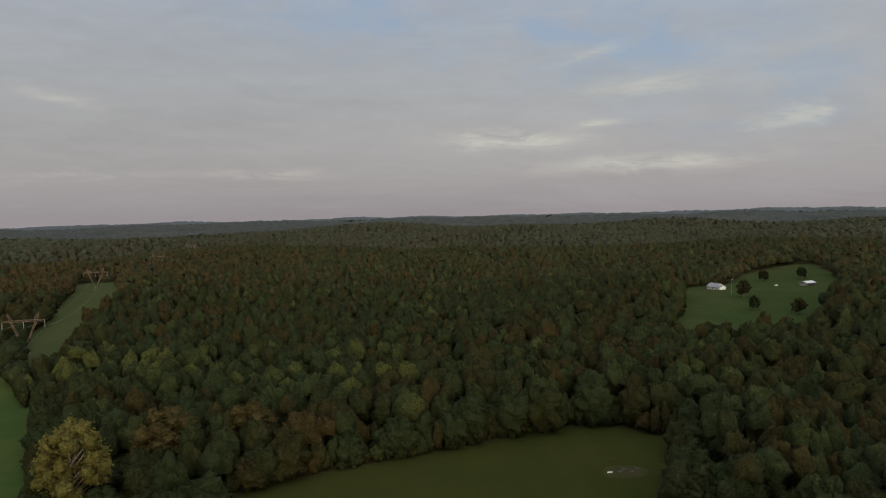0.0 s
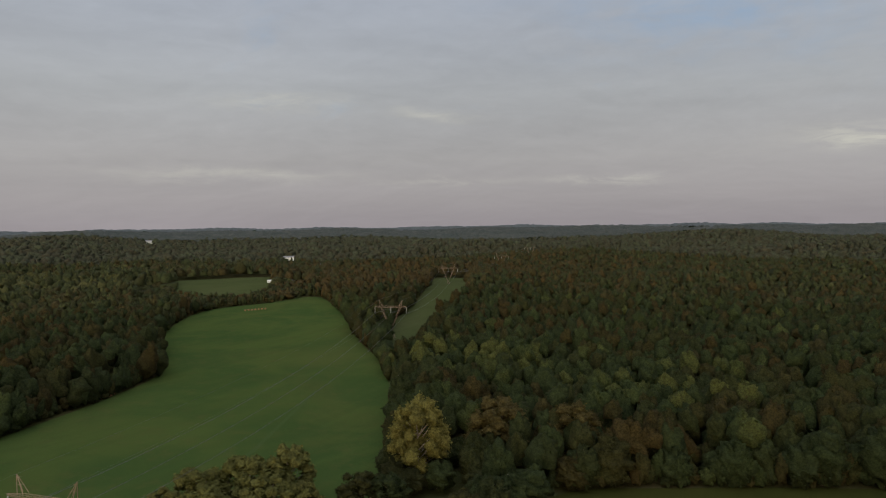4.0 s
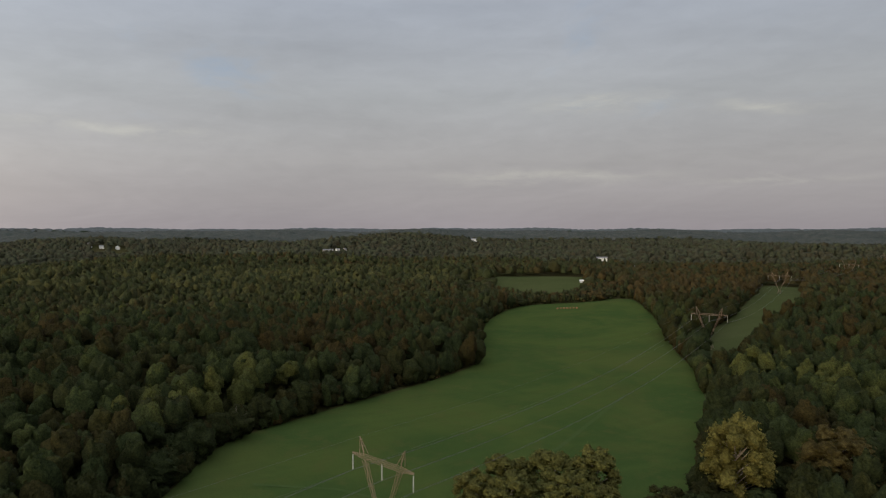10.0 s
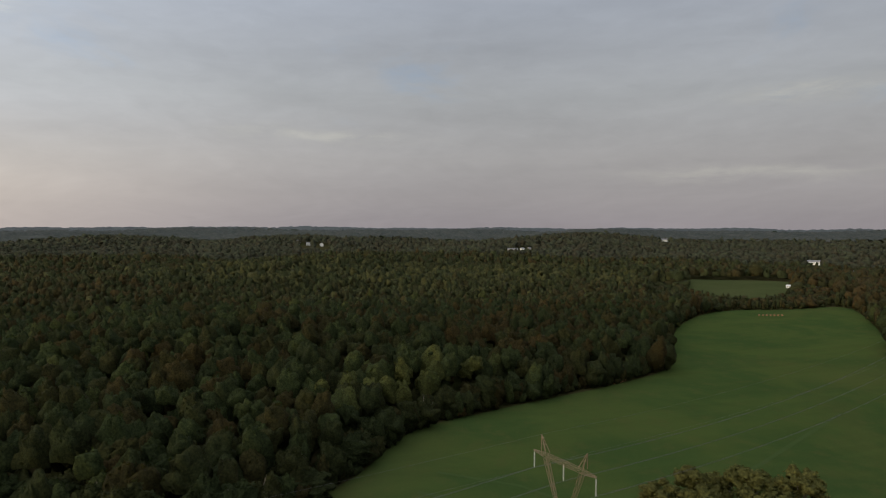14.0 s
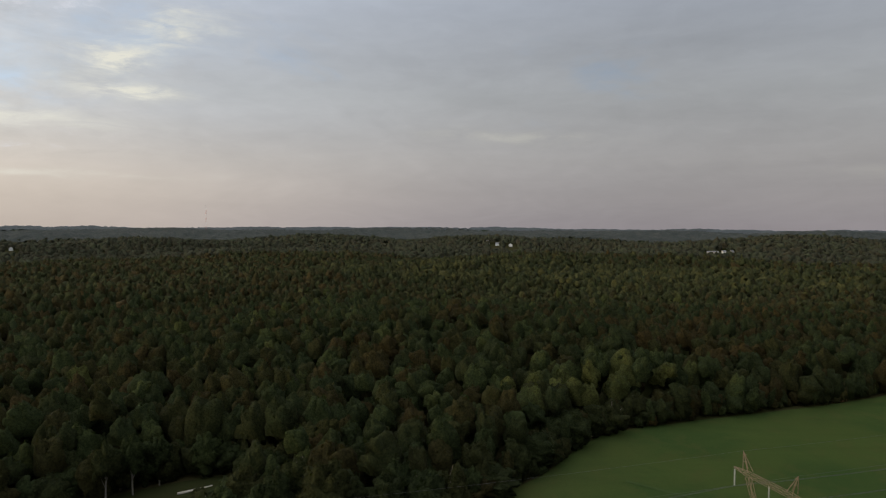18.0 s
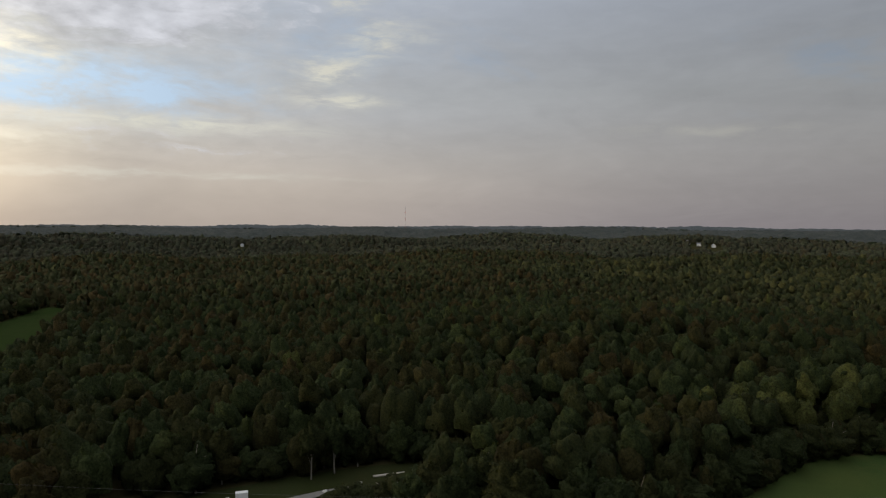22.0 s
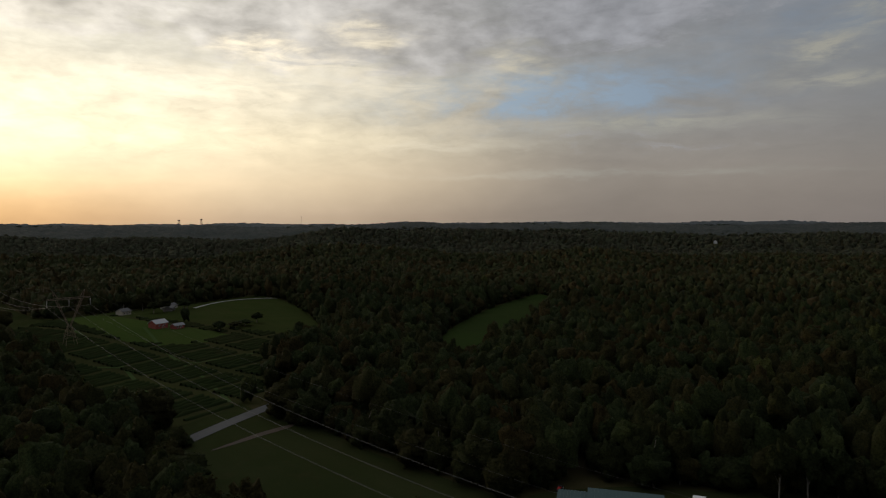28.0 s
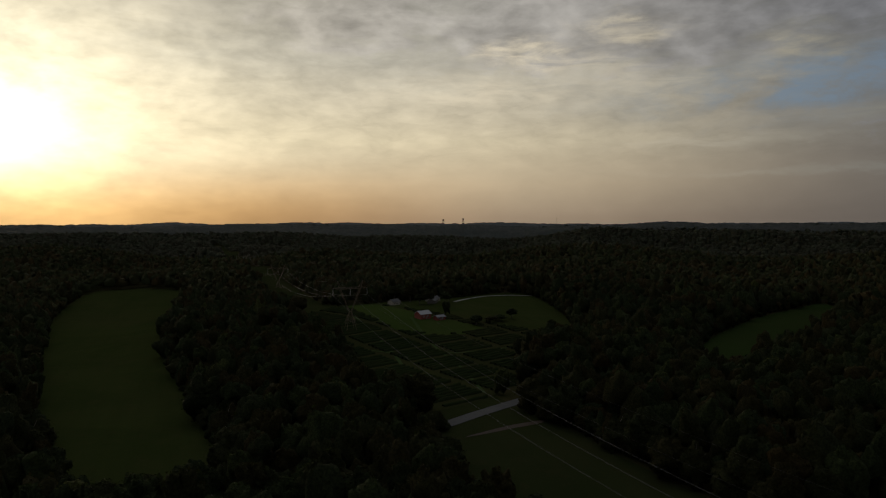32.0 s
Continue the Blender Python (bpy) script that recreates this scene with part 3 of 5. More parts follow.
for name, outline, mat, lift, text in (
        ("meadow", FIELD, MEADOW, 0.16, "long mown green meadow between two woods"),
        ("glade", GLADE, DRY_MEADOW, 0.22, "small mown grass glade at the wood's edge"),
        ("power_line_corridor", CORRIDOR, ROUGH_GRASS, 0.10, "rough grass strip cleared under the power line"),
        ("power_line_corridor", NORTH_CORRIDOR, FAR_PASTURE, 0.12, "rough grass strip cleared beside the pylons"),
        ("power_line_corridor", SOUTH_CORRIDOR, ROUGH_GRASS, 0.12, "rough grass strip cleared through southern woods"),
        ("farm_meadow", FARM, FARM_GRASS, 0.14, "green grazing meadow round a farm"),
        ("far_meadow", FAR_MEADOW, FAR_PASTURE, 0.14, "far pale green pasture behind the trees"),
        ("barn_meadow", BARNYARD, DIM_PASTURE, 0.14, "green pasture beside a red barn"),
        ("slope_meadow", SLOPE, SLOPE_GRASS, 0.14, "narrow green meadow on a wooded slope"),
        ("south_field", SOUTH_FIELD, DIM_PASTURE, 0.14, "wide dim green field beside a wood"),
        ("meadow_margin", MARGIN, ROUGH_GRASS, 0.20, "rough grass margin below a sycamore"),
        ("hay_field", HAY_FIELD, PALE_GROUND, 0.2, "small pale mown field in far woods"),
        ("valley_field", VALLEY_PATCH, PALE_GROUND, 0.2, "pale patch in a distant valley"),
        ("verge", VERGE, ROUGH_GRASS, 0.18, "rough grass slope below the road"),
        ("yard", YARD, ROUGH_GRASS, 0.14, "grassy yard with gravel among trees"),
        ("crop_field", CROPS, CROP_GROUND, 0.18, "dark green crop plots on a hill")):
    tagged(drape(name, outline, mat, lift), text, "ground", kind="structure")


# ---------------------------------------------------------------- woods
rng = np.random.default_rng(7)


def ico(level):
    bm = bmesh.new()
    bmesh.ops.create_icosphere(bm, subdivisions=level, radius=1.0)
    v = np.array([p.co for p in bm.verts])
    f = np.array([[p.index for p in q.verts] for q in bm.faces])
    bm.free()
    return v, f


def dome(spokes, rings, base):
    """Directions over a dome from straight up down to the height base, with their triangles."""
    z = np.cos(np.linspace(0, math.acos(base), rings + 1)[1:])
    a = (np.arange(spokes)[None] + 0.5 * (np.arange(rings) % 2)[:, None]) * math.tau / spokes
    a = a + rng.uniform(-0.3, 0.3, a.shape) * math.tau / spokes
    flat = np.sqrt(1 - z**2)[:, None]
    v = np.stack([flat * np.cos(a), flat * np.sin(a), np.repeat(z[:, None], spokes, 1)], -1).reshape(-1, 3)
    v = np.concatenate([[[0, 0, 1.0]], v])
    k = np.arange(spokes)
    j = (k + 1) % spokes
    faces = [np.stack([0 * k, k + 1, j + 1], 1)]
    for r in range(rings - 1):
        p, q = 1 + r * spokes, 1 + (r + 1) * spokes
        faces.append(np.stack([p + k, q + k, q + j], 1))
        faces.append(np.stack([p + k, q + j, p + j], 1))
    return v, np.concatenate(faces)


def lobed(spokes, rings, lobes, base=-0.1, size=(0.18, 0.33), rough=0.03, reach=(0.58, 0.82)):
    """A crown of rounded boughs about one metre in half width and half height, open below base."""
    v, f = dome(spokes, rings, base)
    k = np.arange(lobes) + 0.5
    up = (1 - (1 - base) * k / lobes + rng.uniform(-0.1, 0.1, lobes)).clip(-0.9, 1)
    turn = k * 2.39996 + rng.uniform(-0.5, 0.5, lobes)
    flat = np.sqrt(1 - up**2)
    c = np.stack([flat * np.cos(turn), flat * np.sin(turn), up], 1) * rng.uniform(*reach, (lobes, 1))
    radius = rng.uniform(size[0], size[1], lobes)
    b = v @ c.T
    inner = b**2 - (c**2).sum(1) + radius**2
    r = np.where(inner > 0, b + np.sqrt(np.maximum(inner, 0)), 0).max(1)
    r = np.maximum(r, 0.6) + rng.uniform(-rough, rough, len(v))
    return v * r[:, None], f


def lumpy(level, lobes, depth, spread=0.42):
    """A rough closed heap about one metre across."""
    v, f = ico(level)
    d = outward(rng.normal(size=(lobes, 3)) * (1, 1, 0.8) + (0, 0, 0.25))
    bump = np.exp(-((np.arccos(np.clip(v @ d.T, -1, 1)) / spread) ** 2)).max(1)
    return v * (1 - depth + depth * bump + rng.uniform(-0.05, 0.05, len(v)))[:, None], f


def leaf_quads(points, normals, size, stray=0.4):
    """Small leaf sprays, each two triangles, at the points; with their normals."""
    n = len(points)
    a = normals + rng.normal(size=(n, 3)) * stray
    a /= np.linalg.norm(a, axis=1, keepdims=True)
    u = np.cross(a, rng.normal(size=(n, 3)))
    u /= np.linalg.norm(u, axis=1, keepdims=True) + 1e-9
    w = np.cross(a, u)
    s = size * rng.uniform(0.6, 1.35, (n, 1))
    v = np.stack([points + u * s, points + w * s * 0.7 + a * s * 0.25, points - u * s, points - w * s * 0.7 - a * s * 0.15], 1).reshape(-1, 3)
    k = np.arange(n)[:, None] * 4
    nrm = np.repeat(a * 0.45 + normals * 0.55, 4, 0)
    return v, np.concatenate([k + [0, 1, 2], k + [0, 2, 3]]), nrm


def joined(*parts):
    vs, fs, ns, n = [], [], [], 0
    for v, f, k in parts:
        vs.append(v)
        fs.append(f + n)
        ns.append(k)
        n += len(v)
    return np.concatenate(vs), np.concatenate(fs), np.concatenate(ns)


def outward(v):
    return v / (np.linalg.norm(v, axis=1, keepdims=True) + 1e-9)


def at_edge(x, y, reach):
    """Which points lie within reach of open ground."""
    near = np.zeros(x.shape, bool)
    for k in range(6):
        px, py = x + reach * math.cos(k * math.tau / 6), y + reach * math.sin(k * math.tau / 6)
        for poly in OPEN[:-1]:
            near |= inside(poly, px, py)
    return near


def scatter():
    """Trees over all the wooded land: place, height, half width, tint, and the share of the height below the crown."""
    out = []
    for r0, r1, cell in ((150, 430, 8.8), (430, 900, 9.6), (900, 1500, 13.0), (1500, 2250, 17.5), (2250, 2640, 21.0)):
        g = np.arange(-r1, r1, cell)
        x, y = (m.ravel() + rng.uniform(-0.42, 0.42, m.size) * cell for m in np.meshgrid(g, g))
        r = np.hypot(x, y)
        a = (np.degrees(np.arctan2(-x, y)) + 100) % 360
        keep = (r >= r0) & (r < r1) & (a > 60) & (a < 298)
        for poly in OPEN + [ROADSIDE]:
            keep[keep] &= ~inside(poly, x[keep], y[keep])
        keep &= ~cleared(x, y)
        x, y = x[keep], y[keep]
        broad = rng.random(len(x)) < 0.22
        half = cell * (1.0 if r0 < 500 else 1.12) * np.where(broad, rng.uniform(0.70, 0.90, len(x)), rng.uniform(0.47, 0.66, len(x)))
        tall = rng.normal(20.0, 2.3, len(x)).clip(14, 27) + broad * 1.2
        turn, dist = np.degrees(np.arctan2(-x, y)), np.hypot(x, y)
        tall[(turn > 39) & (turn < 52.5) & (dist > 735) & (dist < 960)] *= 0.5
        low = rng.uniform(0.32, 0.5, len(x))
        edge = at_edge(x, y, 9.0) if r0 < 900 else np.zeros(len(x), bool)
        low[edge] = rng.uniform(-0.02, 0.10, edge.sum())
        tall[edge] *= rng.uniform(0.6, 0.95, edge.sum())
        tint = rng.random(len(x))
        for sx, sy, wide, shift in STANDS:
            tint = tint + shift * np.exp(-((x - sx) ** 2 + (y - sy) ** 2) / wide**2)
        out.append(np.stack([x, y, tall, half, tint, low], 1))
    # low trees under the gaps of the near woods
    g = np.arange(-340, 340, 10.5)
    x, y = (m.ravel() + rng.uniform(-0.45, 0.45, m.size) * 10.5 for m in np.meshgrid(g, g))
    r, a = np.hypot(x, y), (np.degrees(np.arctan2(-x, y)) + 100) % 360
    keep = (r > 180) & (r < 340) & (a > 60) & (a < 298)
    for poly in OPEN + [ROADSIDE]:
        keep &= ~inside(poly, x, y)
    x, y = x[keep], y[keep]
    k = len(x)
    out.append(np.stack([x, y, rng.uniform(9, 13, k), rng.uniform(4.0, 5.5, k), rng.random(k), np.full(k, -0.2)], 1))
    # shrubs and low boughs that close the wood's edges
    for poly in (FIELD, GLADE, FARM, SLOPE, SOUTH_FIELD, BARNYARD, VERGE, FAR_MEADOW, CORRIDOR, NORTH_CORRIDOR):
        for (ax, ay), (bx, by) in zip(poly, poly[1:] + poly[:1]):
            long = math.hypot(bx - ax, by - ay)
            k = int(long / 2.6)
            if not k or long > 400:
                continue
            t = (np.arange(k) + rng.uniform(0, 1, k)) / k
            for side in (-1, 1):
                off = rng.uniform(0.3, 6.5, k) * side
                x, y = ax + (bx - ax) * t - (by - ay) / long * off, ay + (by - ay) * t + (bx - ax) / long * off
                keep = (np.hypot(x, y) > 165) & (np.hypot(x, y) < 880)
                for other in OPEN:
                    keep &= ~inside(other, x, y)
                x, y = x[keep], y[keep]
                if len(x):
                    out.append(np.stack([x, y, rng.uniform(3, 14, len(x)), rng.uniform(1.8, 3.6, len(x)), rng.random(len(x)), np.full(len(x), -0.15)], 1))
    return np.concatenate(out)


def canopy(name, trees, spokes, rings, lobes, kinds, sprays, spray_size, label, mat=None):
    """The leafy crowns of many trees as one mesh, each a cluster of rounded boughs with leaf sprays."""
    vs, fs, ts, n = [], [], [], 0
    x, y, tall, half, tint, low = trees.T
    ground = terrain(x, y)
    edge = low < 0.2
    for deep in (False, True):
        for k in range(kinds):
            pick = np.nonzero((edge == deep) & (np.arange(len(x)) % kinds == k))[0]
            if not len(pick):
                continue
            v, f = lobed(spokes, rings + 3 * deep, lobes + 5 * deep + k % 4, -0.9 if deep else -0.15, rough=0.035 if spokes > 9 else 0.05)
            if sprays:
                at = rng.integers(0, len(f), sprays)
                p = (v[f[at]] * rng.dirichlet((1, 1, 1), sprays)[:, :, None]).sum(1)
                q = leaf_quads(p * rng.uniform(1.0, 1.10, (sprays, 1)), outward(p), spray_size, 0.9)
                v, f = np.concatenate([v, q[0]]), np.concatenate([f, q[1] + len(v)])
            m = len(pick)
            rise = np.where(deep, tall[pick] * 0.53, np.minimum(half[pick] * rng.uniform(1.3, 2.2, m), tall[pick] * 0.68))
            a = rng.uniform(0, math.tau, m)
            c, s = np.cos(a)[:, None], np.sin(a)[:, None]
            long = half[pick][:, None] * rng.uniform(0.9, 1.12, (m, 1))
            wide = half[pick][:, None] * rng.uniform(0.9, 1.12, (m, 1))
            px, py = v[:, 0] * long, v[:, 1] * wide
            tilt = rng.normal(0, 0.12, (m, 2))
            pz = v[:, 2] * rise[:, None]
            w = np.stack([x[pick][:, None] + px * c - py * s + tilt[:, :1] * pz, y[pick][:, None] + px * s + py * c + tilt[:, 1:] * pz,
                          (ground[pick] + tall[pick] - rise)[:, None] + pz], -1)
            vs.append(w.reshape(-1, 3))
            fs.append((f[None] + (np.arange(m) * len(v))[:, None, None]).reshape(-1, 3) + n)
            n += m * len(v)
            ts.append((tint[pick][:, None] + rng.uniform(-0.06, 0.06, len(v))[None]).ravel())
    me = mesh_of(name, np.concatenate(vs), np.concatenate(fs), mat or LEAVES, np.concatenate(ts), True)
    return tagged(new(name, me), label, "woods", kind="stuff")


def near_crown(spokes, rings, lobes, sprays, size, tall, base, mid):
    """A crown in metres for a tree of height 20 and half width 5.2: rounded boughs with sprays of leaves standing off them."""
    v, f = lobed(spokes, rings, lobes, base, (0.13, 0.26), 0.04, (0.62, 0.86))
    at = rng.integers(0, len(f), sprays)
    p = (v[f[at]] * rng.dirichlet((1, 1, 1), sprays)[:, :, None]).sum(1)
    way = outward(p)
    scale = np.array((5.2, 5.2, tall))
    v, p = v * scale + (0, 0, mid), p * scale + (0, 0, mid)
    limbs = v[rng.integers(0, len(v), 9)] * (0.85, 0.85, 1)
    none = np.zeros_like(v)
    return joined((v, f, none), leaf_quads(p + way * rng.uniform(-0.1, 0.75, (sprays, 1)), way, size, 0.9)), limbs


def airy_crown(boughs, sprays, size):
    """An open crown in the same measure: separate leafy boughs on limbs, with gaps between them."""
    shapes, limbs = [], []
    for k in range(boughs):
        share = (k + 0.5) / boughs
        z = 4.2 + 13.8 * share**0.9 + rng.uniform(-0.7, 0.7)
        out = 4.3 * math.sqrt(max(0.0, 1 - ((z - 9.5) / 9.6) ** 2)) * (rng.uniform(0.72, 1.08) if k % 4 else rng.uniform(0.15, 0.5))
        a = k * 2.4 + rng.uniform(-0.5, 0.5)
        c = np.array((out * math.cos(a), out * math.sin(a), z))
        v, f = lobed(12, 7, 9, -0.8, (0.26, 0.44), 0.06)
        big = rng.uniform(0.95, 1.55)
        v = v * (big, big, big * rng.uniform(1.2, 1.7))
        at = rng.integers(0, len(f), sprays)
        p = (v[f[at]] * rng.dirichlet((1, 1, 1), sprays)[:, :, None]).sum(1)
        way = outward(p + (0, 0, 0.3))
        shapes.append((v + c, f, v * 0))
        shapes.append(leaf_quads(p + c + way * rng.uniform(-0.1, 0.7, (sprays, 1)), way, size, 0.9))
        limbs.append(c * (0.9, 0.9, 1) - (0, 0, 0.4))
    return joined(*shapes), limbs


def tree_kinds(count, spokes, rings, lobes, sprays, size, tall, base, mid):
    kinds = []
    for _ in range(count):
        (v, f, _), ctr = near_crown(spokes, rings, lobes, sprays, size, tall, base, mid) if rings else airy_crown(lobes, sprays, size)
        bm = bmesh.new()
        top = Vector((rng.normal() * 0.3, rng.normal() * 0.3, 15))
        bar(bm, (0, 0, -1.0), top * 0.45, 0.34, 0.26, 6)
        bar(bm, top * 0.45, top, 0.26, 0.10, 6)
        for c in ctr:
            bar(bm, top * min(0.9, max(0.22, (c[2] - 4.5) / 15)), Vector(c), 0.13, 0.05, 4)
        trunk = bpy.data.meshes.new("trunk")
        bm.to_mesh(trunk)
        bm.free()
        trunk.materials.append(BARK)
        kinds.append((trunk, mesh_of("crown", v, f, LEAVES_NEAR, None, True)))
    return kinds


KINDS = tree_kinds(8, 20, 11, 30, 620, 0.34, 8.2, -0.55, 12.0)
EDGE_KINDS = tree_kinds(6, 20, 14, 44, 720, 0.34, 10.2, -0.95, 10.0)
LARGE = tree_kinds(5, 0, 0, 40, 85, 0.27, 0, 0, 0)


def plant(x, y, tall, half, kind, label, group="", spin=0.0, large=True, leaves=None, sink=0.0, kinds=None):
    """One tree with its trunk and crown, on the ground."""
    kinds = kinds or (LARGE if large else KINDS)
    trunk, crown = kinds[kind % len(kinds)]
    tree = new("tree")
    if leaves:
        crown = crown.copy()
        crown.materials[0] = leaves
    for name, me in (("trunk", trunk), ("crown", crown)):
        new(name, me).parent = tree
    tree.matrix_world = Matrix.Translation((x, y, ground_at(x, y) - sink)) @ Matrix.Rotation(spin, 4, "Z") @ Matrix.Diagonal((half / 5.2, half / 5.2, tall / 20, 1))
    return tagged(tree, label, "tree", group)


def make_woods():
    t = scatter()
    low = t[:, 5] < -0.18
    canopy("undergrowth", t[low], 11, 4, 9, 8, 0, 0, "low leafy trees under the forest's gaps")
    t = t[~low]
    r = np.hypot(t[:, 0], t[:, 1])
    order = np.argsort(r + 1000 * (r < 172) - 130 * ((t[:, 5] < 0.2) & (t[:, 5] > -0.1) & (r < 400)))
    t, r = t[order], r[order]
    first, rest, rr = t[:285], t[285:], r[285:]
    for i, (x, y, tall, half, _, low) in enumerate(first):
        text = "leafy hardwood tree at the wood's edge, crown down to the grass" if low < 0.2 else "broad-crowned leafy hardwood tree within the wood"
        plant(x, y, tall, half * (1.32 if low < 0.2 else 1.15), i, text, "trees of the near wood", rng.uniform(0, math.tau), False, sink=1.2 if low < 0.2 else 0.0, kinds=EDGE_KINDS if low < 0.2 else KINDS)
    rag = rr + rng.normal(0, 45, len(rr))
    a, b, c = rr < 430, (rr >= 430) & (rag < 680), (rr < 430) | (rag < 680)
    canopy("woodland", rest[a], 16, 7, 18, 16, 32, 0.085, "dense hardwood forest in late-summer leaf")
    canopy("woodland", rest[b], 11, 5, 11, 14, 0, 0, "dense hardwood forest on rolling hills")
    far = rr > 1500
    # these bands use leaf colours with haze painted in
    canopy("woodland", rest[~c & ~far], 5, 3, 7, 20, 0, 0, "far hardwood forest canopy, painted lighter for haze", HAZED_LEAVES_MID)
    canopy("woodland", rest[far], 5, 2, 5, 20, 0, 0, "hardwood forest canopy on distant hills, painted paler for haze", HAZED_LEAVES_FAR)


def make_far_woods(name, r0, r1, count, mat, label, kind, category):
    """The closed canopy beyond, as one sheet of crowns."""
    rings = np.geomspace(r0, r1, count)
    spokes = np.arange(-40, 198, 0.22)
    r, a = np.meshgrid(rings, np.radians(spokes), indexing="ij")
    r = r * (1 + rng.uniform(-0.003, 0.003, r.shape))
    x, y = -r * np.sin(a), r * np.cos(a)
    tops = rng.uniform(0, 1, r.shape) * 13 + 6
    bare = cleared(x, y) | inside(HAY_FIELD, x, y) | inside(VALLEY_PATCH, x, y)
    tops[bare] *= 0.12
    v = np.stack([x, y, terrain(x, y) + tops], -1).reshape(-1, 3)
    n = len(spokes)
    i, j = np.meshgrid(np.arange(len(rings) - 1), np.arange(n - 1), indexing="ij")
    f = np.stack([i * n + j, (i + 1) * n + j, (i + 1) * n + j + 1, i * n + j + 1], -1).reshape(-1, 4)
    tint = 0.5 * rng.random(len(v)) + 0.5 * np.repeat(rng.random(len(v) // 6 + 1), 6)[: len(v)]
    tagged(new(name, mesh_of(name, v, f, mat, tint)), label, category, kind=kind)


make_woods()
# both backdrops carry the air's haze in their colours
make_far_woods("backdrop", 2600, 3900, 46, HAZED_RIDGE, "far wooded ridges, haze put into their colour", "structure", "backdrop")
make_far_woods("backdrop", 3850, 4880, 24, HAZED_SKYLINE, "wooded skyline, haze put into its blue-grey colour", "structure", "backdrop")


# ---------------------------------------------------------------- things: the power line
def thing(name, x, y, turn, label, category, group="", z=None):
    ob = new(name)
    ob.matrix_world = pose(x, y, ground_at(x, y) if z is None else z, 0, 0, turn)
    return tagged(ob, label, category, group)


def truss(bm, a, b, wa, wb, bays, r):
    """A four-chord lattice from a to b, wa and wb wide at its ends, with crossed braces."""
    a, b = Vector(a), Vector(b)
    q = (b - a).to_track_quat("Z", "Y")
    rings = []
    for k in range(bays + 1):
        t = k / bays
        w = (wa + (wb - wa) * t) / 2
        rings.append([a.lerp(b, t) + q @ Vector((sx * w, sy * w, 0)) for sx, sy in ((-1, -1), (1, -1), (1, 1), (-1, 1))])
    for c in range(4):
        bar(bm, rings[0][c], rings[-1][c], r * 1.25)
    for lower, upper in zip(rings, rings[1:]):
        for c in range(4):
            bar(bm, lower[c], upper[(c + 1) % 4], r * 0.55, sides=3)
            bar(bm, lower[(c + 1) % 4], upper[c], r * 0.55, sides=3)
            bar(bm, upper[c], upper[(c + 1) % 4], r * 0.55, sides=3)


ARM, ARM_Z, PEAK_Z, WAIST_Z = 12.5, 24.0, 30.2, 8.0


def make_pylon(x, y, turn, z):
    pylon = thing("pylon", x, y, turn, "rust-tinged steel lattice pylon with a V-shaped head", "pylon", "pylons of the power line", z)
    bm = bmesh.new()
    for sx in (-1, 1):
        for sy in (-1, 1):
            bar(bm, (sx * 5.0, sy * 5.0, -12.0), (sx * 0.9, sy * 0.9, WAIST_Z), 0.12)
    for lo, hi in ((0.0, 0.33), (0.33, 0.66), (0.66, 1.0)):
        for k in range(4):
            (ax, ay), (bx, by) = (((-1, -1), (1, -1), (1, 1), (-1, 1))[(k + j) % 4] for j in (0, 1))
            wa, wb = 3.6 - 2.7 * lo, 3.6 - 2.7 * hi
            bar(bm, (ax * wa, ay * wa, WAIST_Z * lo), (bx * wb, by * wb, WAIST_Z * hi), 0.06, sides=3)
            bar(bm, (bx * wa, by * wa, WAIST_Z * lo), (ax * wb, ay * wb, WAIST_Z * hi), 0.06, sides=3)
            bar(bm, (ax * wb, ay * wb, WAIST_Z * hi), (bx * wb, by * wb, WAIST_Z * hi), 0.06, sides=3)
    part("tower_base", bm, STEEL, pylon)
    for s in (-1, 1):
        bm = bmesh.new()
        truss(bm, (s * 0.6, 0, WAIST_Z), (s * 7.2, 0, ARM_Z), 0.6, 1.1, 6, 0.045)
        part("leg", bm, STEEL, pylon)
        bm = bmesh.new()
        for dx, dy in ((-0.9, -0.8), (0.9, -0.8), (0.9, 0.8), (-0.9, 0.8)):
            bar(bm, (s * 7.4 + dx, dy, ARM_Z + 1.6), (s * 9.2, 0, PEAK_Z), 0.10, 0.07)
        for t in (0.35, 0.65):
            for ya, yb in ((-0.8, 0.8), (0.8, -0.8)):
                bar(bm, (s * (6.5 + 2.7 * t), ya * (1 - t), ARM_Z + 1.6 + 5.9 * t), (s * (8.3 + 0.9 * t), yb * (1 - t), ARM_Z + 1.6 + 5.9 * t), 0.07, sides=3)
        part("peak", bm, STEEL, pylon)
    bm = bmesh.new()
    truss(bm, (-7.5, 0, ARM_Z + 0.8), (7.5, 0, ARM_Z + 0.8), 1.1, 1.1, 7, 0.042)
    for s in (-1, 1):
        truss(bm, (s * 7.5, 0, ARM_Z + 0.8), (s * ARM, 0, ARM_Z + 0.8), 1.1, 0.3, 3, 0.042)
    part("crossarm", bm, STEEL, pylon)
    for px in (-ARM + 0.2, 0, ARM - 0.2):
        bm = bmesh.new()
        for k in range(12):
            top = ARM_Z + 0.2 - k * 0.36
            bar(bm, (px, 0, top), (px, 0, top - 0.22), 0.22, 0.16, 6)
            bar(bm, (px, 0, top - 0.22), (px, 0, top - 0.36), 0.09, sides=4)
        part("insulator", bm, PORCELAIN, pylon, "pale hanging insulator string")


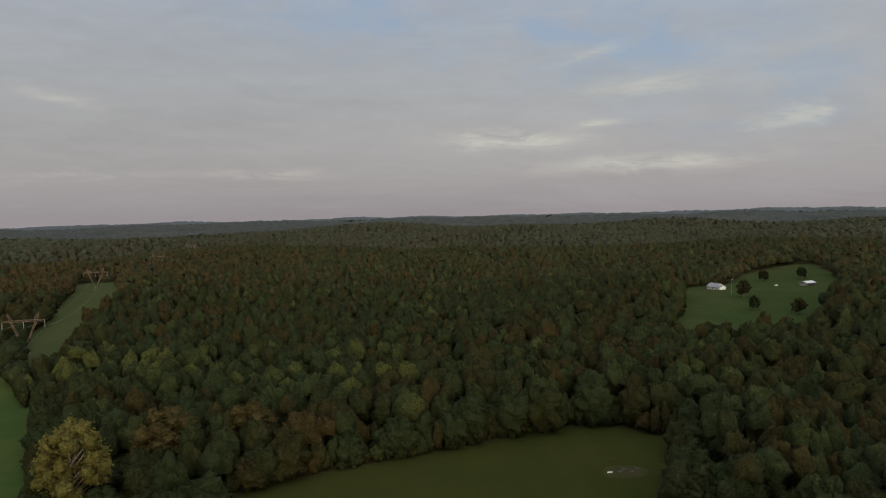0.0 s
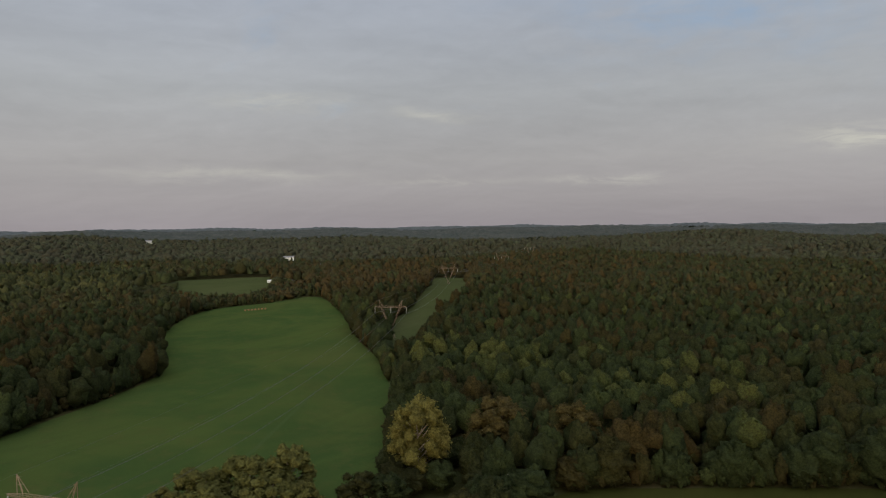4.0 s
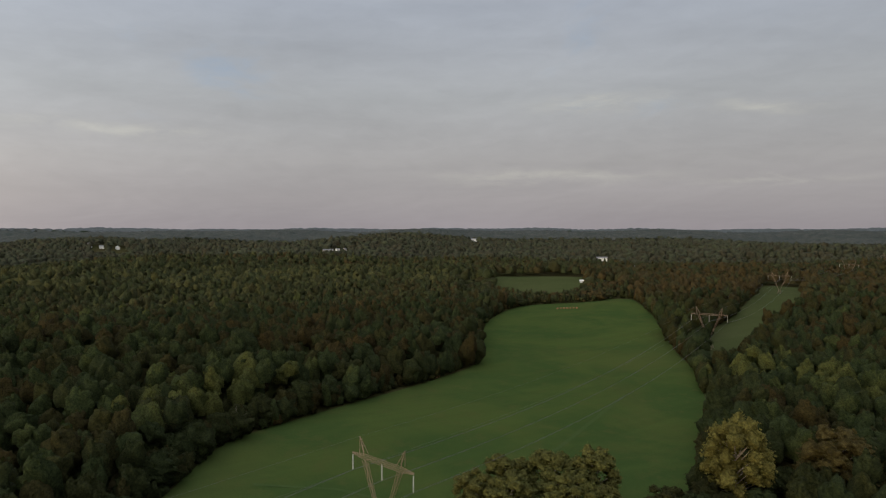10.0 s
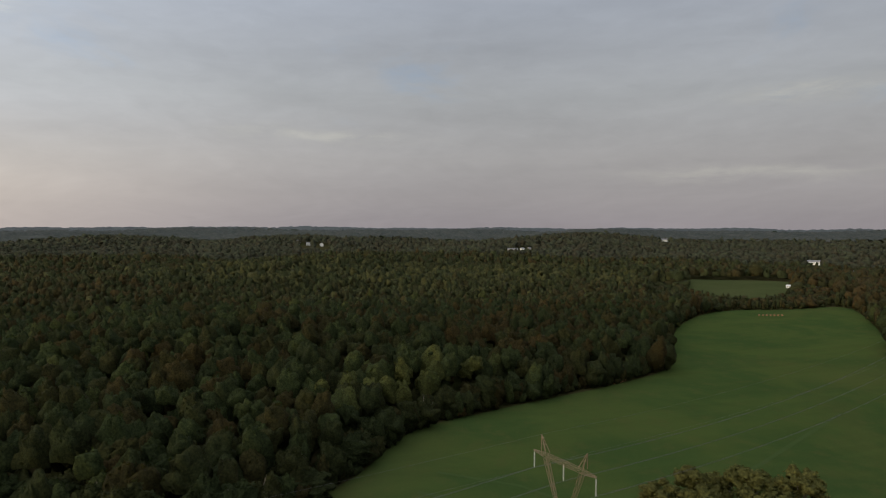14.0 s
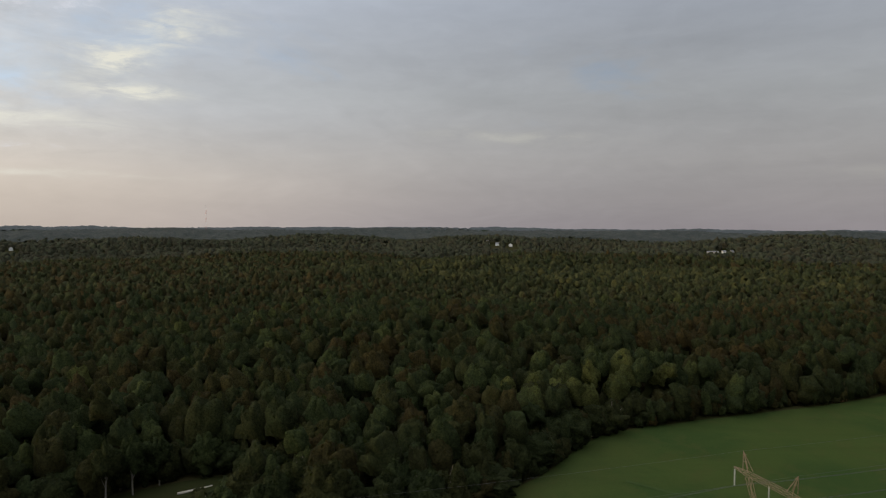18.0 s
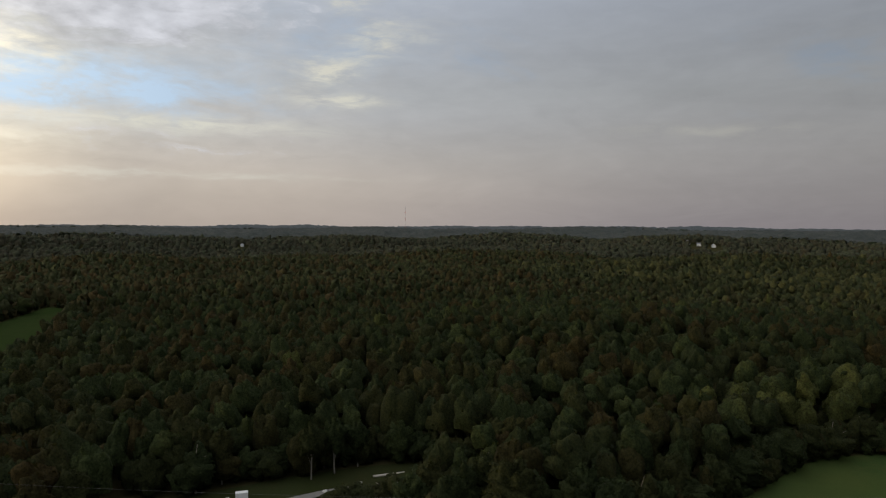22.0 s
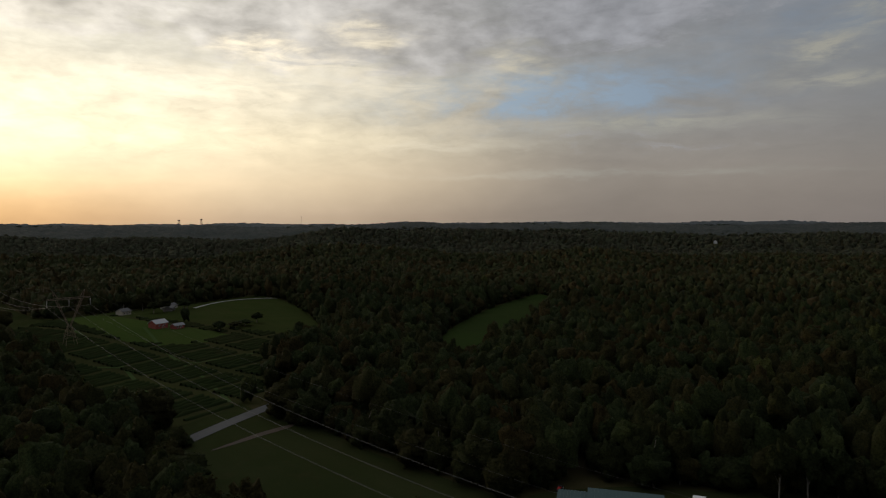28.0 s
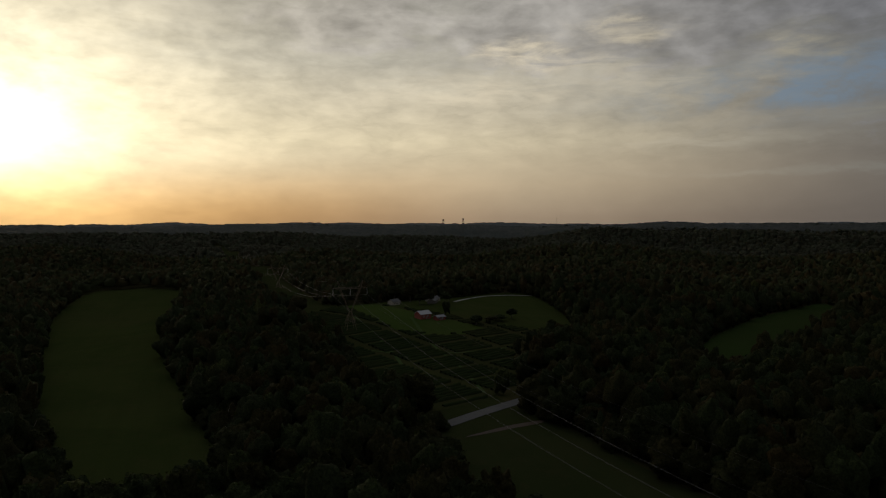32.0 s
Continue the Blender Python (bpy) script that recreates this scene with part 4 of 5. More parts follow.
def tube(points, r, sides=4, bm=None):
    bm = bm or bmesh.new()
    last = None
    for i, p in enumerate(points):
        d = (Vector(points[min(i + 1, len(points) - 1)]) - Vector(points[max(i - 1, 0)])).normalized()
        q = d.to_track_quat("Z", "Y")
        ring = [bm.verts.new(Vector(p) + q @ Vector((r * math.cos(k * math.tau / sides), r * math.sin(k * math.tau / sides), 0))) for k in range(sides)]
        if last:
            for k in range(sides):
                j = (k + 1) % sides
                bm.faces.new((last[k], last[j], ring[j], ring[k]))
        last = ring
    return bm


def make_power_line():
    heads = []
    lift = {2: -4.0, 5: 5.5}
    for i, (x, y) in enumerate(PYLONS):
        ax, ay = PYLONS[max(i - 1, 0)]
        bx, by = PYLONS[min(i + 1, len(PYLONS) - 1)]
        turn = math.atan2(by - ay, bx - ax) + math.pi / 2
        z = ground_at(x, y) + lift.get(i, 0.0)
        make_pylon(x, y, math.degrees(turn), z)
        heads.append((x, y, z, turn))
    for off, top, r, sag, text in ((-ARM + 0.2, ARM_Z - 4.1, 0.036, 20.0, "bundled aluminium conductor slung between pylons"), (0, ARM_Z - 4.1, 0.036, 20.0, "bundled aluminium conductor slung between pylons"),
                                   (ARM - 0.2, ARM_Z - 4.1, 0.036, 20.0, "bundled aluminium conductor slung between pylons"), (-9.2, PEAK_Z, 0.02, 14.0, "thin earth wire strung between pylon peaks"), (9.2, PEAK_Z, 0.02, 14.0, "thin earth wire strung between pylon peaks")):
        pts = []
        for (x0, y0, z0, t0), (x1, y1, z1, t1) in zip(heads, heads[1:]):
            a = Vector((x0 + off * math.cos(t0), y0 + off * math.sin(t0), z0 + top))
            b = Vector((x1 + off * math.cos(t1), y1 + off * math.sin(t1), z1 + top))
            deep = sag * ((b - a).length / 565) ** 2
            for k in range(24):
                t = k / 24
                p = a.lerp(b, t)
                p.z -= deep * 4 * t * (1 - t)
                pts.append(p)
        pts.append(b)
        if r > 0.03:
            bm = bmesh.new()
            for side in (-0.22, 0.22):
                tube([p + Vector((side, 0, 0)) for p in pts], r, bm=bm)
        else:
            bm = tube(pts, r)
        cable = part("cable", bm, CABLE)
        tagged(cable, text, "cable", "cables of the power line")


make_power_line()

# ---------------------------------------------------------------- roads and tracks
ASPHALT = plain_material("old_asphalt", (0.062, 0.062, 0.062), 0.9, stain=0.4, scale=0.25)
GRAVEL = plain_material("gravel", (0.180, 0.168, 0.150), 0.95, stain=0.4, scale=0.5)
PALE_STONE_DUST = plain_material("pale_gravel", (0.30, 0.29, 0.27), 0.95, stain=0.3, scale=0.5)
DIRT = plain_material("bare_red_soil", (0.050, 0.031, 0.020), 0.95, stain=0.4, scale=0.3, other=(0.038, 0.029, 0.019))
PALE_GRASS = grass_material("trodden_grass", (0.040, 0.064, 0.021), (0.046, 0.067, 0.024), (0.058, 0.064, 0.028))
CROP = grass_material("crop_leaves", (0.018, 0.026, 0.010), (0.022, 0.030, 0.011), (0.030, 0.026, 0.012))
LIGHT_PLOT = grass_material("cut_hay_grass", (0.034, 0.053, 0.013), (0.038, 0.057, 0.014), (0.045, 0.053, 0.017))
ROAD_LINE = [(60, -188), (20, -208), (-10, -226), (-29, -238), (-60, -250.5), (-90, -262.5), (-105, -268.5), (-123, -278), (-144, -288), (-158, -294), (-190, -308), (-230, -325)]
for name, line, width, mat, lift, label in (
        ("road", ROAD_LINE, 7.0, ASPHALT, 0.30, "narrow grey country road between woods"),
        ("lane", [(-228, -584), (-236, -593), (-252, -608), (-269, -618), (-284, -619), (-298, -614), (-316, -601)], 3.0, PALE_STONE_DUST, 0.26, "pale gravel lane round a pasture"),
        ("track", [(-118, -545), (-120, -470), (-119, -400), (-112, -330)], 2.2, PALE_GRASS, 0.30, "worn grass track through crop plots"),
        ("track", [(-160, -500), (-150, -430), (-148, -360), (-140, -310)], 2.2, PALE_GRASS, 0.30, "worn grass track through crop plots"),
        ("track", [(-100, -420), (-125, -400), (-160, -395), (-195, -400)], 1.8, PALE_GRASS, 0.34, "worn grass track through crop plots"),
        ("track", [(-205, 70), (-180, 98), (-165, 130), (-190, 200), (-230, 290)], 2.0, PALE_GRASS, 0.26, "faint wheel track in the meadow"),
        ("track", [(-218, 82), (-200, 104), (-175, 118), (-130, 128)], 1.6, PALE_GRASS, 0.28, "faint wheel track in the meadow"),
        ("drive", [(-190, -95), (-198, -84), (-206, -74), (-200, -60)], 4.0, GRAVEL, 0.26, "gravel drive across the yard")):
    fine = []
    for (ax, ay), (bx, by) in zip(line, line[1:]):
        fine += [(ax + (bx - ax) * k / 6, ay + (by - ay) * k / 6) for k in range(6)]
    tagged(drape(name, strip(fine + [line[-1]], width), mat, lift, 9.0), label, "road" if name == "road" else "track", kind="structure")
for name, outline, mat, lift, label in (
        ("soil_bank", [(-106, -250), (-117, -254), (-131, -258), (-146, -259.5), (-143, -256), (-128, -253.5), (-116, -251)], DIRT, 0.26, "bare reddish soil bank beside the road"),
        ("hay_plot", [(-127, -592), (-150, -606), (-160, -560), (-172, -512), (-203, -456), (-168, -440), (-138, -462), (-130, -520)], LIGHT_PLOT, 0.26, "bright green mown plot on the hill"),
        ("soil_patch", [(-206, -62), (-212, -60), (-213, -54), (-207, -53), (-203, -57)], DIRT, 0.24, "bare orange soil patch in the yard"),
        ("brush_patch", [(54, 222), (60, 220), (68, 223), (69, 229), (61, 232), (55, 229)], FOREST_FLOOR, 0.30, "burnt brush patch in the glade")):
    tagged(drape(name, rounded(outline), mat, lift, 9.0), label, "ground", kind="structure")


def make_crop_rows():
    """Rows of tall crops on the hill plots, in blocks with gaps."""
    vs, fs, n = [], [], 0
    u, w = np.array((0.95, 0.31)), np.array((-0.31, 0.95))
    for k in range(-36, 36):
        last = None
        for j in range(-44, 45):
            c = np.array((-140, -440)) + w * k * 4.2 + u * j * 3.4
            skip = k % 6 == 0 or j % 11 == 0 or not inside(CROPS, *c) or inside(HAY, *c)
            if skip:
                last = None
                continue
            c = c + w * rng.uniform(-0.25, 0.25)
            half, tall = rng.uniform(0.9, 1.4), rng.uniform(0.9, 1.6)
            ring = [(*(c - w * half), 0.0), (*(c - w * half * 0.6), tall), (*(c + w * half * 0.6), tall * rng.uniform(0.85, 1.1)), (*(c + w * half), 0.0)]
            vs += [(x, y, ground_at(x, y) + 0.1 + z) for x, y, z in ring]
            if last is not None:
                fs += [(last + a, last + a + 1, n + a + 1, n + a) for a in range(3)]
            last = n
            n += 4
    tagged(new("crop_rows", mesh_of("crop_rows", vs, fs, CROP)), "rows of dark green crops in small plots", "crops", kind="stuff")


HAY = [(-127, -592), (-150, -606), (-160, -560), (-172, -512), (-203, -456), (-168, -440), (-138, -462), (-130, -520)]
make_crop_rows()

# ---------------------------------------------------------------- buildings
WHITE_WALL = plain_material("white_siding", (0.72, 0.72, 0.70), 0.6, stain=0.15)
TAN_WALL = plain_material("tan_siding", (0.42, 0.37, 0.30), 0.7, stain=0.2)
RED_WALL = plain_material("red_barn_boards", (0.26, 0.055, 0.04), 0.8, stain=0.3)
GREY_WALL = plain_material("weathered_boards", (0.22, 0.20, 0.18), 0.85, stain=0.35)
GREY_ROOF = plain_material("grey_shingles", (0.20, 0.20, 0.21), 0.85, stain=0.3)
WHITE_ROOF = plain_material("pale_metal_roof", (0.60, 0.60, 0.60), 0.45, 0.2, stain=0.2)
DARK_ROOF = plain_material("dark_shingles", (0.075, 0.072, 0.07), 0.85, stain=0.3)
BARN_ROOF = plain_material("dull_metal_roof", (0.30, 0.30, 0.31), 0.5, 0.2, stain=0.3)
GREEN_ROOF = plain_material("green_metal_roof", (0.016, 0.052, 0.050), 0.45, 0.1, stain=0.2)
RED_ROOF = plain_material("red_roof", (0.42, 0.06, 0.04), 0.6, stain=0.2)
GLASS = plain_material("dark_glass", (0.03, 0.035, 0.04), 0.1, stain=0.1)
TRIM = plain_material("white_trim", (0.75, 0.75, 0.73), 0.5, stain=0.1)
DARK = plain_material("dark_opening", (0.02, 0.02, 0.02), 0.9, stain=0.2)


def gable(bm, lx, ly, z0, rise, over=0.5, thick=0.18):
    """A pitched roof over a plan lx by ly, ridge along x."""
    hx, hy = lx / 2 + over, ly / 2 + over
    drop = rise * over / (ly / 2)
    for s in (-1, 1):
        lo = [(-hx, s * hy, z0 - drop), (hx, s * hy, z0 - drop), (hx, 0, z0 + rise), (-hx, 0, z0 + rise)]
        v = [bm.verts.new(p) for p in lo] + [bm.verts.new((p[0], p[1], p[2] + thick)) for p in lo]
        for f in ((0, 1, 2, 3), (4, 5, 6, 7), (0, 1, 5, 4), (1, 2, 6, 5), (2, 3, 7, 6), (3, 0, 4, 7)):
            bm.faces.new([v[i] for i in f])
    bmesh.ops.recalc_face_normals(bm, faces=bm.faces[:])


def house(x, y, turn, lx, ly, high, rise, wall, roof, label, name="house", windows=3, door=True, porch=0.0, ridge_seams=0, group=""):
    h = thing(name, x, y, turn, label, "barn" if "barn" in name else "building" if name != "house" else "house", group)
    bm = bmesh.new()
    box(bm, -lx / 2, -ly / 2, -2.5, lx / 2, ly / 2, high)
    for s in (-1, 1):
        v = [bm.verts.new((s * (lx / 2 - 0.002), a, b)) for a, b in ((-ly / 2, high), (ly / 2, high), (0, high + rise - 0.05))]
        w = [bm.verts.new((s * (lx / 2 - 0.2), a, b)) for a, b in ((-ly / 2, high), (ly / 2, high), (0, high + rise - 0.05))]
        bm.faces.new(v)
        bm.faces.new(w[::-1])
        for i in range(3):
            bm.faces.new((v[i], w[i], w[(i + 1) % 3], v[(i + 1) % 3]))
    bmesh.ops.recalc_face_normals(bm, faces=bm.faces[:])
    part("wall", bm, wall, h)
    bm = bmesh.new()
    gable(bm, lx, ly, high, rise)
    r = part("roof", bm, roof, h)
    if ridge_seams:
        for k in range(ridge_seams):
            px = -lx / 2 + (k + 0.5) * lx / ridge_seams
            bm = bmesh.new()
            for s in (-1, 1):
                bar(bm, (px, s * (ly / 2 + 0.45), high - rise * 0.9 / ly + 0.22), (px, s * 0.05, high + rise + 0.2), 0.05, sides=3)
            part("seam", bm, roof, r)
    for s in (-1, 1):
        for k in range(windows):
            px = -lx / 2 + (k + 0.7) * lx / (windows + 0.4)
            bm = bmesh.new()
            ys = s * (ly / 2 + 0.03)
            box(bm, px - 0.6, min(ys, ys - s * 0.1), high * 0.36, px + 0.6, max(ys, ys - s * 0.1), high * 0.36 + 1.25)
            f = part("window", bm, TRIM, h)
            bm = bmesh.new()
            ys = s * (ly / 2 + 0.05)
            box(bm, px - 0.48, min(ys, ys - s * 0.06), high * 0.36 + 0.12, px + 0.48, max(ys, ys - s * 0.06), high * 0.36 + 1.13)
            part("pane", bm, GLASS, f)
    if door:
        for s in (-1, 1):
            bm = bmesh.new()
            ys = s * (ly / 2 + 0.04)
            box(bm, -lx * 0.06 - 0.5, min(ys, ys - s * 0.1), 0.1, -lx * 0.06 + 0.5, max(ys, ys - s * 0.1), 2.15)
            part("door", bm, GREY_WALL, h)
    if porch:
        bm = bmesh.new()
        box(bm, -lx * 0.3, -ly / 2 - porch, 2.5, lx * 0.3, -ly / 2 - 0.01, 2.7)
        part("porch_roof", bm, roof, h)
        for px in (-lx * 0.29, 0, lx * 0.29):
            bm = bmesh.new()
            box(bm, px - 0.08, -ly / 2 - porch + 0.05, -1.5, px + 0.08, -ly / 2 - porch + 0.21, 2.5)
            part("porch_post", bm, TRIM, h)
        bm = bmesh.new()
        box(bm, -lx * 0.3, -ly / 2 - porch, -1.5, lx * 0.3, -ly / 2 - 0.01, 0.15)
        part("porch_deck", bm, GREY_WALL, h)
    return h


def shed(x, y, turn, lx, ly, high, label):
    """An open-fronted pole shed with a pale roof."""
    h = thing("shed", x, y, turn, label, "shed")
    bm = bmesh.new()
    box(bm, -lx / 2, ly / 2 - 0.15, -1.5, lx / 2, ly / 2, high)
    part("back_wall", bm, GREY_WALL, h)
    for s in (-1, 1):
        bm = bmesh.new()
        box(bm, min(s * lx / 2, s * (lx / 2 - 0.15)), -ly / 2, -1.5, max(s * lx / 2, s * (lx / 2 - 0.15)), ly / 2 - 0.16, high)
        part("side_wall", bm, GREY_WALL, h)
    for k in range(4):
        bm = bmesh.new()
        px = -lx / 2 + 0.4 + k * (lx - 0.8) / 3
        box(bm, px - 0.12, -ly / 2 - 0.3, -1.5, px + 0.12, -ly / 2 - 0.06, high)
        part("post", bm, GREY_WALL, h)
    bm = bmesh.new()
    gable(bm, lx, ly, high + 0.02, 1.4, 0.6)
    part("roof", bm, WHITE_ROOF, h)


# the farm in the north-east
house(248, 618, -70, 17, 6.5, 2.9, 1.5, WHITE_WALL, GREY_ROOF, "long white mobile home with a grey roof and front porch", windows=5, porch=2.5)
house(258, 645, -70, 12, 6.5, 2.9, 1.4, WHITE_WALL, GREY_ROOF, "white mobile home extension with a grey roof", windows=3)
shed(365, 682, 28, 13, 8, 3.6, "open-fronted wooden pole shed with pale metal roof")
for x, y, tall, half, k in ((242, 547, 15, 5.5, 1), (225, 490, 11, 4.0, 3), (396, 844, 14, 6.5, 5), (444, 844, 15, 6.5, 2), (247, 470, 12, 5.0, 6)):
    plant(x, y, tall, half, k, "round-crowned pasture tree standing alone in the meadow", "trees in the farm meadow", k * 1.3)


def utility_pole(x, y, tall):
    p = thing("utility_pole", x, y, 30, "wooden utility pole with a small lamp", "pole")
    bm = bmesh.new()
    bar(bm, (0, 0, -1), (0, 0, tall), 0.2, 0.14, 8)
    part("post", bm, GREY_WALL, p)
    bm = bmesh.new()
    box(bm, -0.9, -0.07, tall - 0.9, 0.9, 0.07, tall - 0.7)
    part("crossarm", bm, GREY_WALL, p)
    bm = bmesh.new()
    bar(bm, (0.16, 0, tall - 0.3), (1.2, 0, tall - 0.1), 0.05)
    box(bm, 1.0, -0.2, tall - 0.35, 1.7, 0.2, tall - 0.1)
    part("lamp_head", bm, TRIM, p)


utility_pole(240, 566, 13)
tank = thing("gas_tank", 318, 650, 20, "small white gas tank on grass", "tank")
bm = bmesh.new()
bar(bm, (-1.5, 0, 0.9), (1.5, 0, 0.9), 0.6, sides=12)
part("tank_body", bm, WHITE_WALL, tank)
for s in (-1, 1):
    bm = bmesh.new()
    box(bm, s - 0.1, -0.4, -0.5, s + 0.1, 0.4, 0.45)
    part("foot", bm, GREY_WALL, tank)

# the valley and the far slopes in the north-west
house(-652, 723, 45, 9, 6, 2.4, 1.4, WHITE_WALL, WHITE_ROOF, "long white farm shed in a far pasture", "farm_shed", 4)
house(-634, 736, 50, 24, 10, 3.6, 2.4, GREY_WALL, GREY_ROOF, "long grey barn roof among far trees", "farm_barn", 3)
house(-1050, 1226, 40, 24, 11, 6.5, 3.0, WHITE_WALL, GREY_ROOF, "large white house on a far wooded slope", windows=5)
house(-902, 1150, 35, 11, 8, 6, 4.0, WHITE_WALL, GREY_ROOF, "white gabled house among far trees", windows=3)
house(-2029, 1636, 40, 24, 12, 7, 4.0, WHITE_WALL, GREY_ROOF, "pale house on a far ridge", windows=5)
house(-2076, 323, 10, 20, 10, 7, 4.0, WHITE_WALL, GREY_ROOF, "white house on the far western ridge", windows=4)
house(-2045, 350, 80, 12, 9, 6, 3.0, WHITE_WALL, GREY_ROOF, "small white house on the far western ridge", windows=3)
house(-2030, 387, 0, 12, 9, 6, 3.0, WHITE_WALL, WHITE_ROOF, "white outbuilding on the far western ridge", windows=2)
for k, (x, y) in enumerate(((-1542, 746), (-1535, 765), (-1540, 782), (-1536, 800), (-1541, 822))):
    house(x, y, 20 + 25 * k, 9 + k % 3 * 2, 7, 4.5 + k % 2, 2.6, WHITE_WALL if k == 3 else TAN_WALL, GREY_ROOF, "small pale house in a far hamlet", windows=3, group="far hamlet")
house(-1484, -777, 30, 14, 9, 6, 3.0, WHITE_WALL, WHITE_ROOF, "white house among far western trees", windows=3)
house(-1416, -852, 10, 17, 9, 6, 4.5, TAN_WALL, RED_ROOF, "far house with a bright red roof", windows=3)
house(-1800, -925, 30, 12, 9, 6, 3.0, WHITE_WALL, GREY_ROOF, "small white house on a far hill", windows=3)
house(-1088, -2389, 10, 26, 10, 7, 3.0, WHITE_WALL, WHITE_ROOF, "pale long building in far southern woods", windows=4)

# the farm in the south
house(-168, -495, 20, 10, 8, 3.8, 2.2, RED_WALL, BARN_ROOF, "red wooden barn with a pale metal roof", "barn", 2)
house(-179, -488, 20, 8, 5, 2.6, 1.2, RED_WALL, GREY_ROOF, "low red lean-to beside the barn", "barn_annex", 2)
house(-168, -577, 30, 9, 7, 3.2, 2.0, TAN_WALL, DARK_ROOF, "small tan farmhouse beside trees", windows=3)
house(-205, -580, 60, 14, 7, 2.8, 1.6, GREY_WALL, DARK_ROOF, "low grey farm building beside trees", "farm_building", 4)
house(-212, -600, 30, 12, 8, 3.0, 1.8, TAN_WALL, DARK_ROOF, "low tan farm building beside trees", "farm_building", 3)
for x, y, tall, half, k in ((-190, -600, 15, 7, 0), (-178, -612, 16, 7, 3), (-188, -566, 10, 5.5, 1), (-197, -566, 12, 6.0, 5), (-214, -570, 11, 5.5, 6), (-222, -584, 12, 6.0, 2), (-201, -467, 8, 5.5, 2), (-239, -486, 9, 5.0, 4), (-253, -446, 8, 4.0, 7), (-216, -474, 5, 6.0, 5), (-226, -480, 5, 6.0, 6)):
    plant(x, y, tall, half, k, "dark round-crowned tree in the southern pasture", "trees in the southern pasture", k * 1.1, False)


def mast(x, y, tall, label):
    m = thing("radio_mast", x, y, 0, label, "mast")
    bm = bmesh.new()
    for k in range(7):
        z0, z1 = tall * k / 7, tall * (k + 1) / 7
        truss(bm, (0, 0, z0), (0, 0, z1), 2.2, 2.2, 2, 0.08)
        part("red_section" if k % 2 else "white_section", bm, RED_ROOF if k % 2 else WHITE_WALL, m)
        bm = bmesh.new()
    bm.free()


mast(-3300, -822, 135, "tall red and white radio mast on the skyline")
mast(-2150, -3830, 75, "thin radio mast on the southern skyline")


def water_tower(x, y, tall):
    w = thing("water_tower", x, y, 0, "round water tower on legs on the skyline", "tower", "water towers on the skyline")
    bm = bmesh.new()
    bmesh.ops.create_uvsphere(bm, u_segments=16, v_segments=10, radius=7, matrix=Matrix.Translation((0, 0, tall)) @ Matrix.Diagonal((1, 1, 0.6, 1)))
    part("bowl", bm, GREY_WALL, w)
    for k in range(6):
        bm = bmesh.new()
        bar(bm, (6 * math.cos(k), 6 * math.sin(k), -3), (4.6 * math.cos(k), 4.6 * math.sin(k), tall - 1.5), 0.6, 0.5)
        part("leg", bm, GREY_WALL, w)


water_tower(-1400, -3870, 46)
water_tower(-1520, -3850, 46)

# ---------------------------------------------------------------- the yard below
barn = house(-177, -113, -57, 21, 11, 3.4, 2.4, TAN_WALL, GREEN_ROOF, "long tan metal building with a green roof", "workshop", 4, ridge_seams=20)
house(-168.8, -125.6, -57, 9, 9, 2.9, 1.8, TAN_WALL, GREEN_ROOF, "lower green-roofed porch wing of the workshop", "workshop_wing", 2, ridge_seams=9)
CAR_WHITE = plain_material("white_car_paint", (0.75, 0.75, 0.76), 0.3, stain=0.05)
CAR_RED = plain_material("red_machine_paint", (0.45, 0.03, 0.025), 0.4, stain=0.1)
RUBBER = plain_material("tyre_rubber", (0.03, 0.03, 0.03), 0.9, stain=0.2)


def wheel(parent, x, y, r):
    bm = bmesh.new()
    bar(bm, (x, y - 0.11, r), (x, y + 0.11, r), r, sides=14)
    t = part("wheel", bm, RUBBER, parent)
    bm = bmesh.new()
    s = 1 if y > 0 else -1
    bar(bm, (x, y + s * 0.112, r), (x, y + s * 0.14, r), r * 0.55, sides=10)
    part("rim", bm, WHITE_ROOF, t)


def prism(profile, half):
    """A body from a side outline, half wide on each side."""
    bm = bmesh.new()
    a = [bm.verts.new((x, -half * k, z)) for x, z, k in profile]
    b = [bm.verts.new((x, half * k, z)) for x, z, k in profile]
    n = len(profile)
    for i in range(n):
        bm.faces.new((a[i], a[(i + 1) % n], b[(i + 1) % n], b[i]))
    bm.faces.new(a[::-1])
    bm.faces.new(b)
    bmesh.ops.recalc_face_normals(bm, faces=bm.faces[:])
    return bm


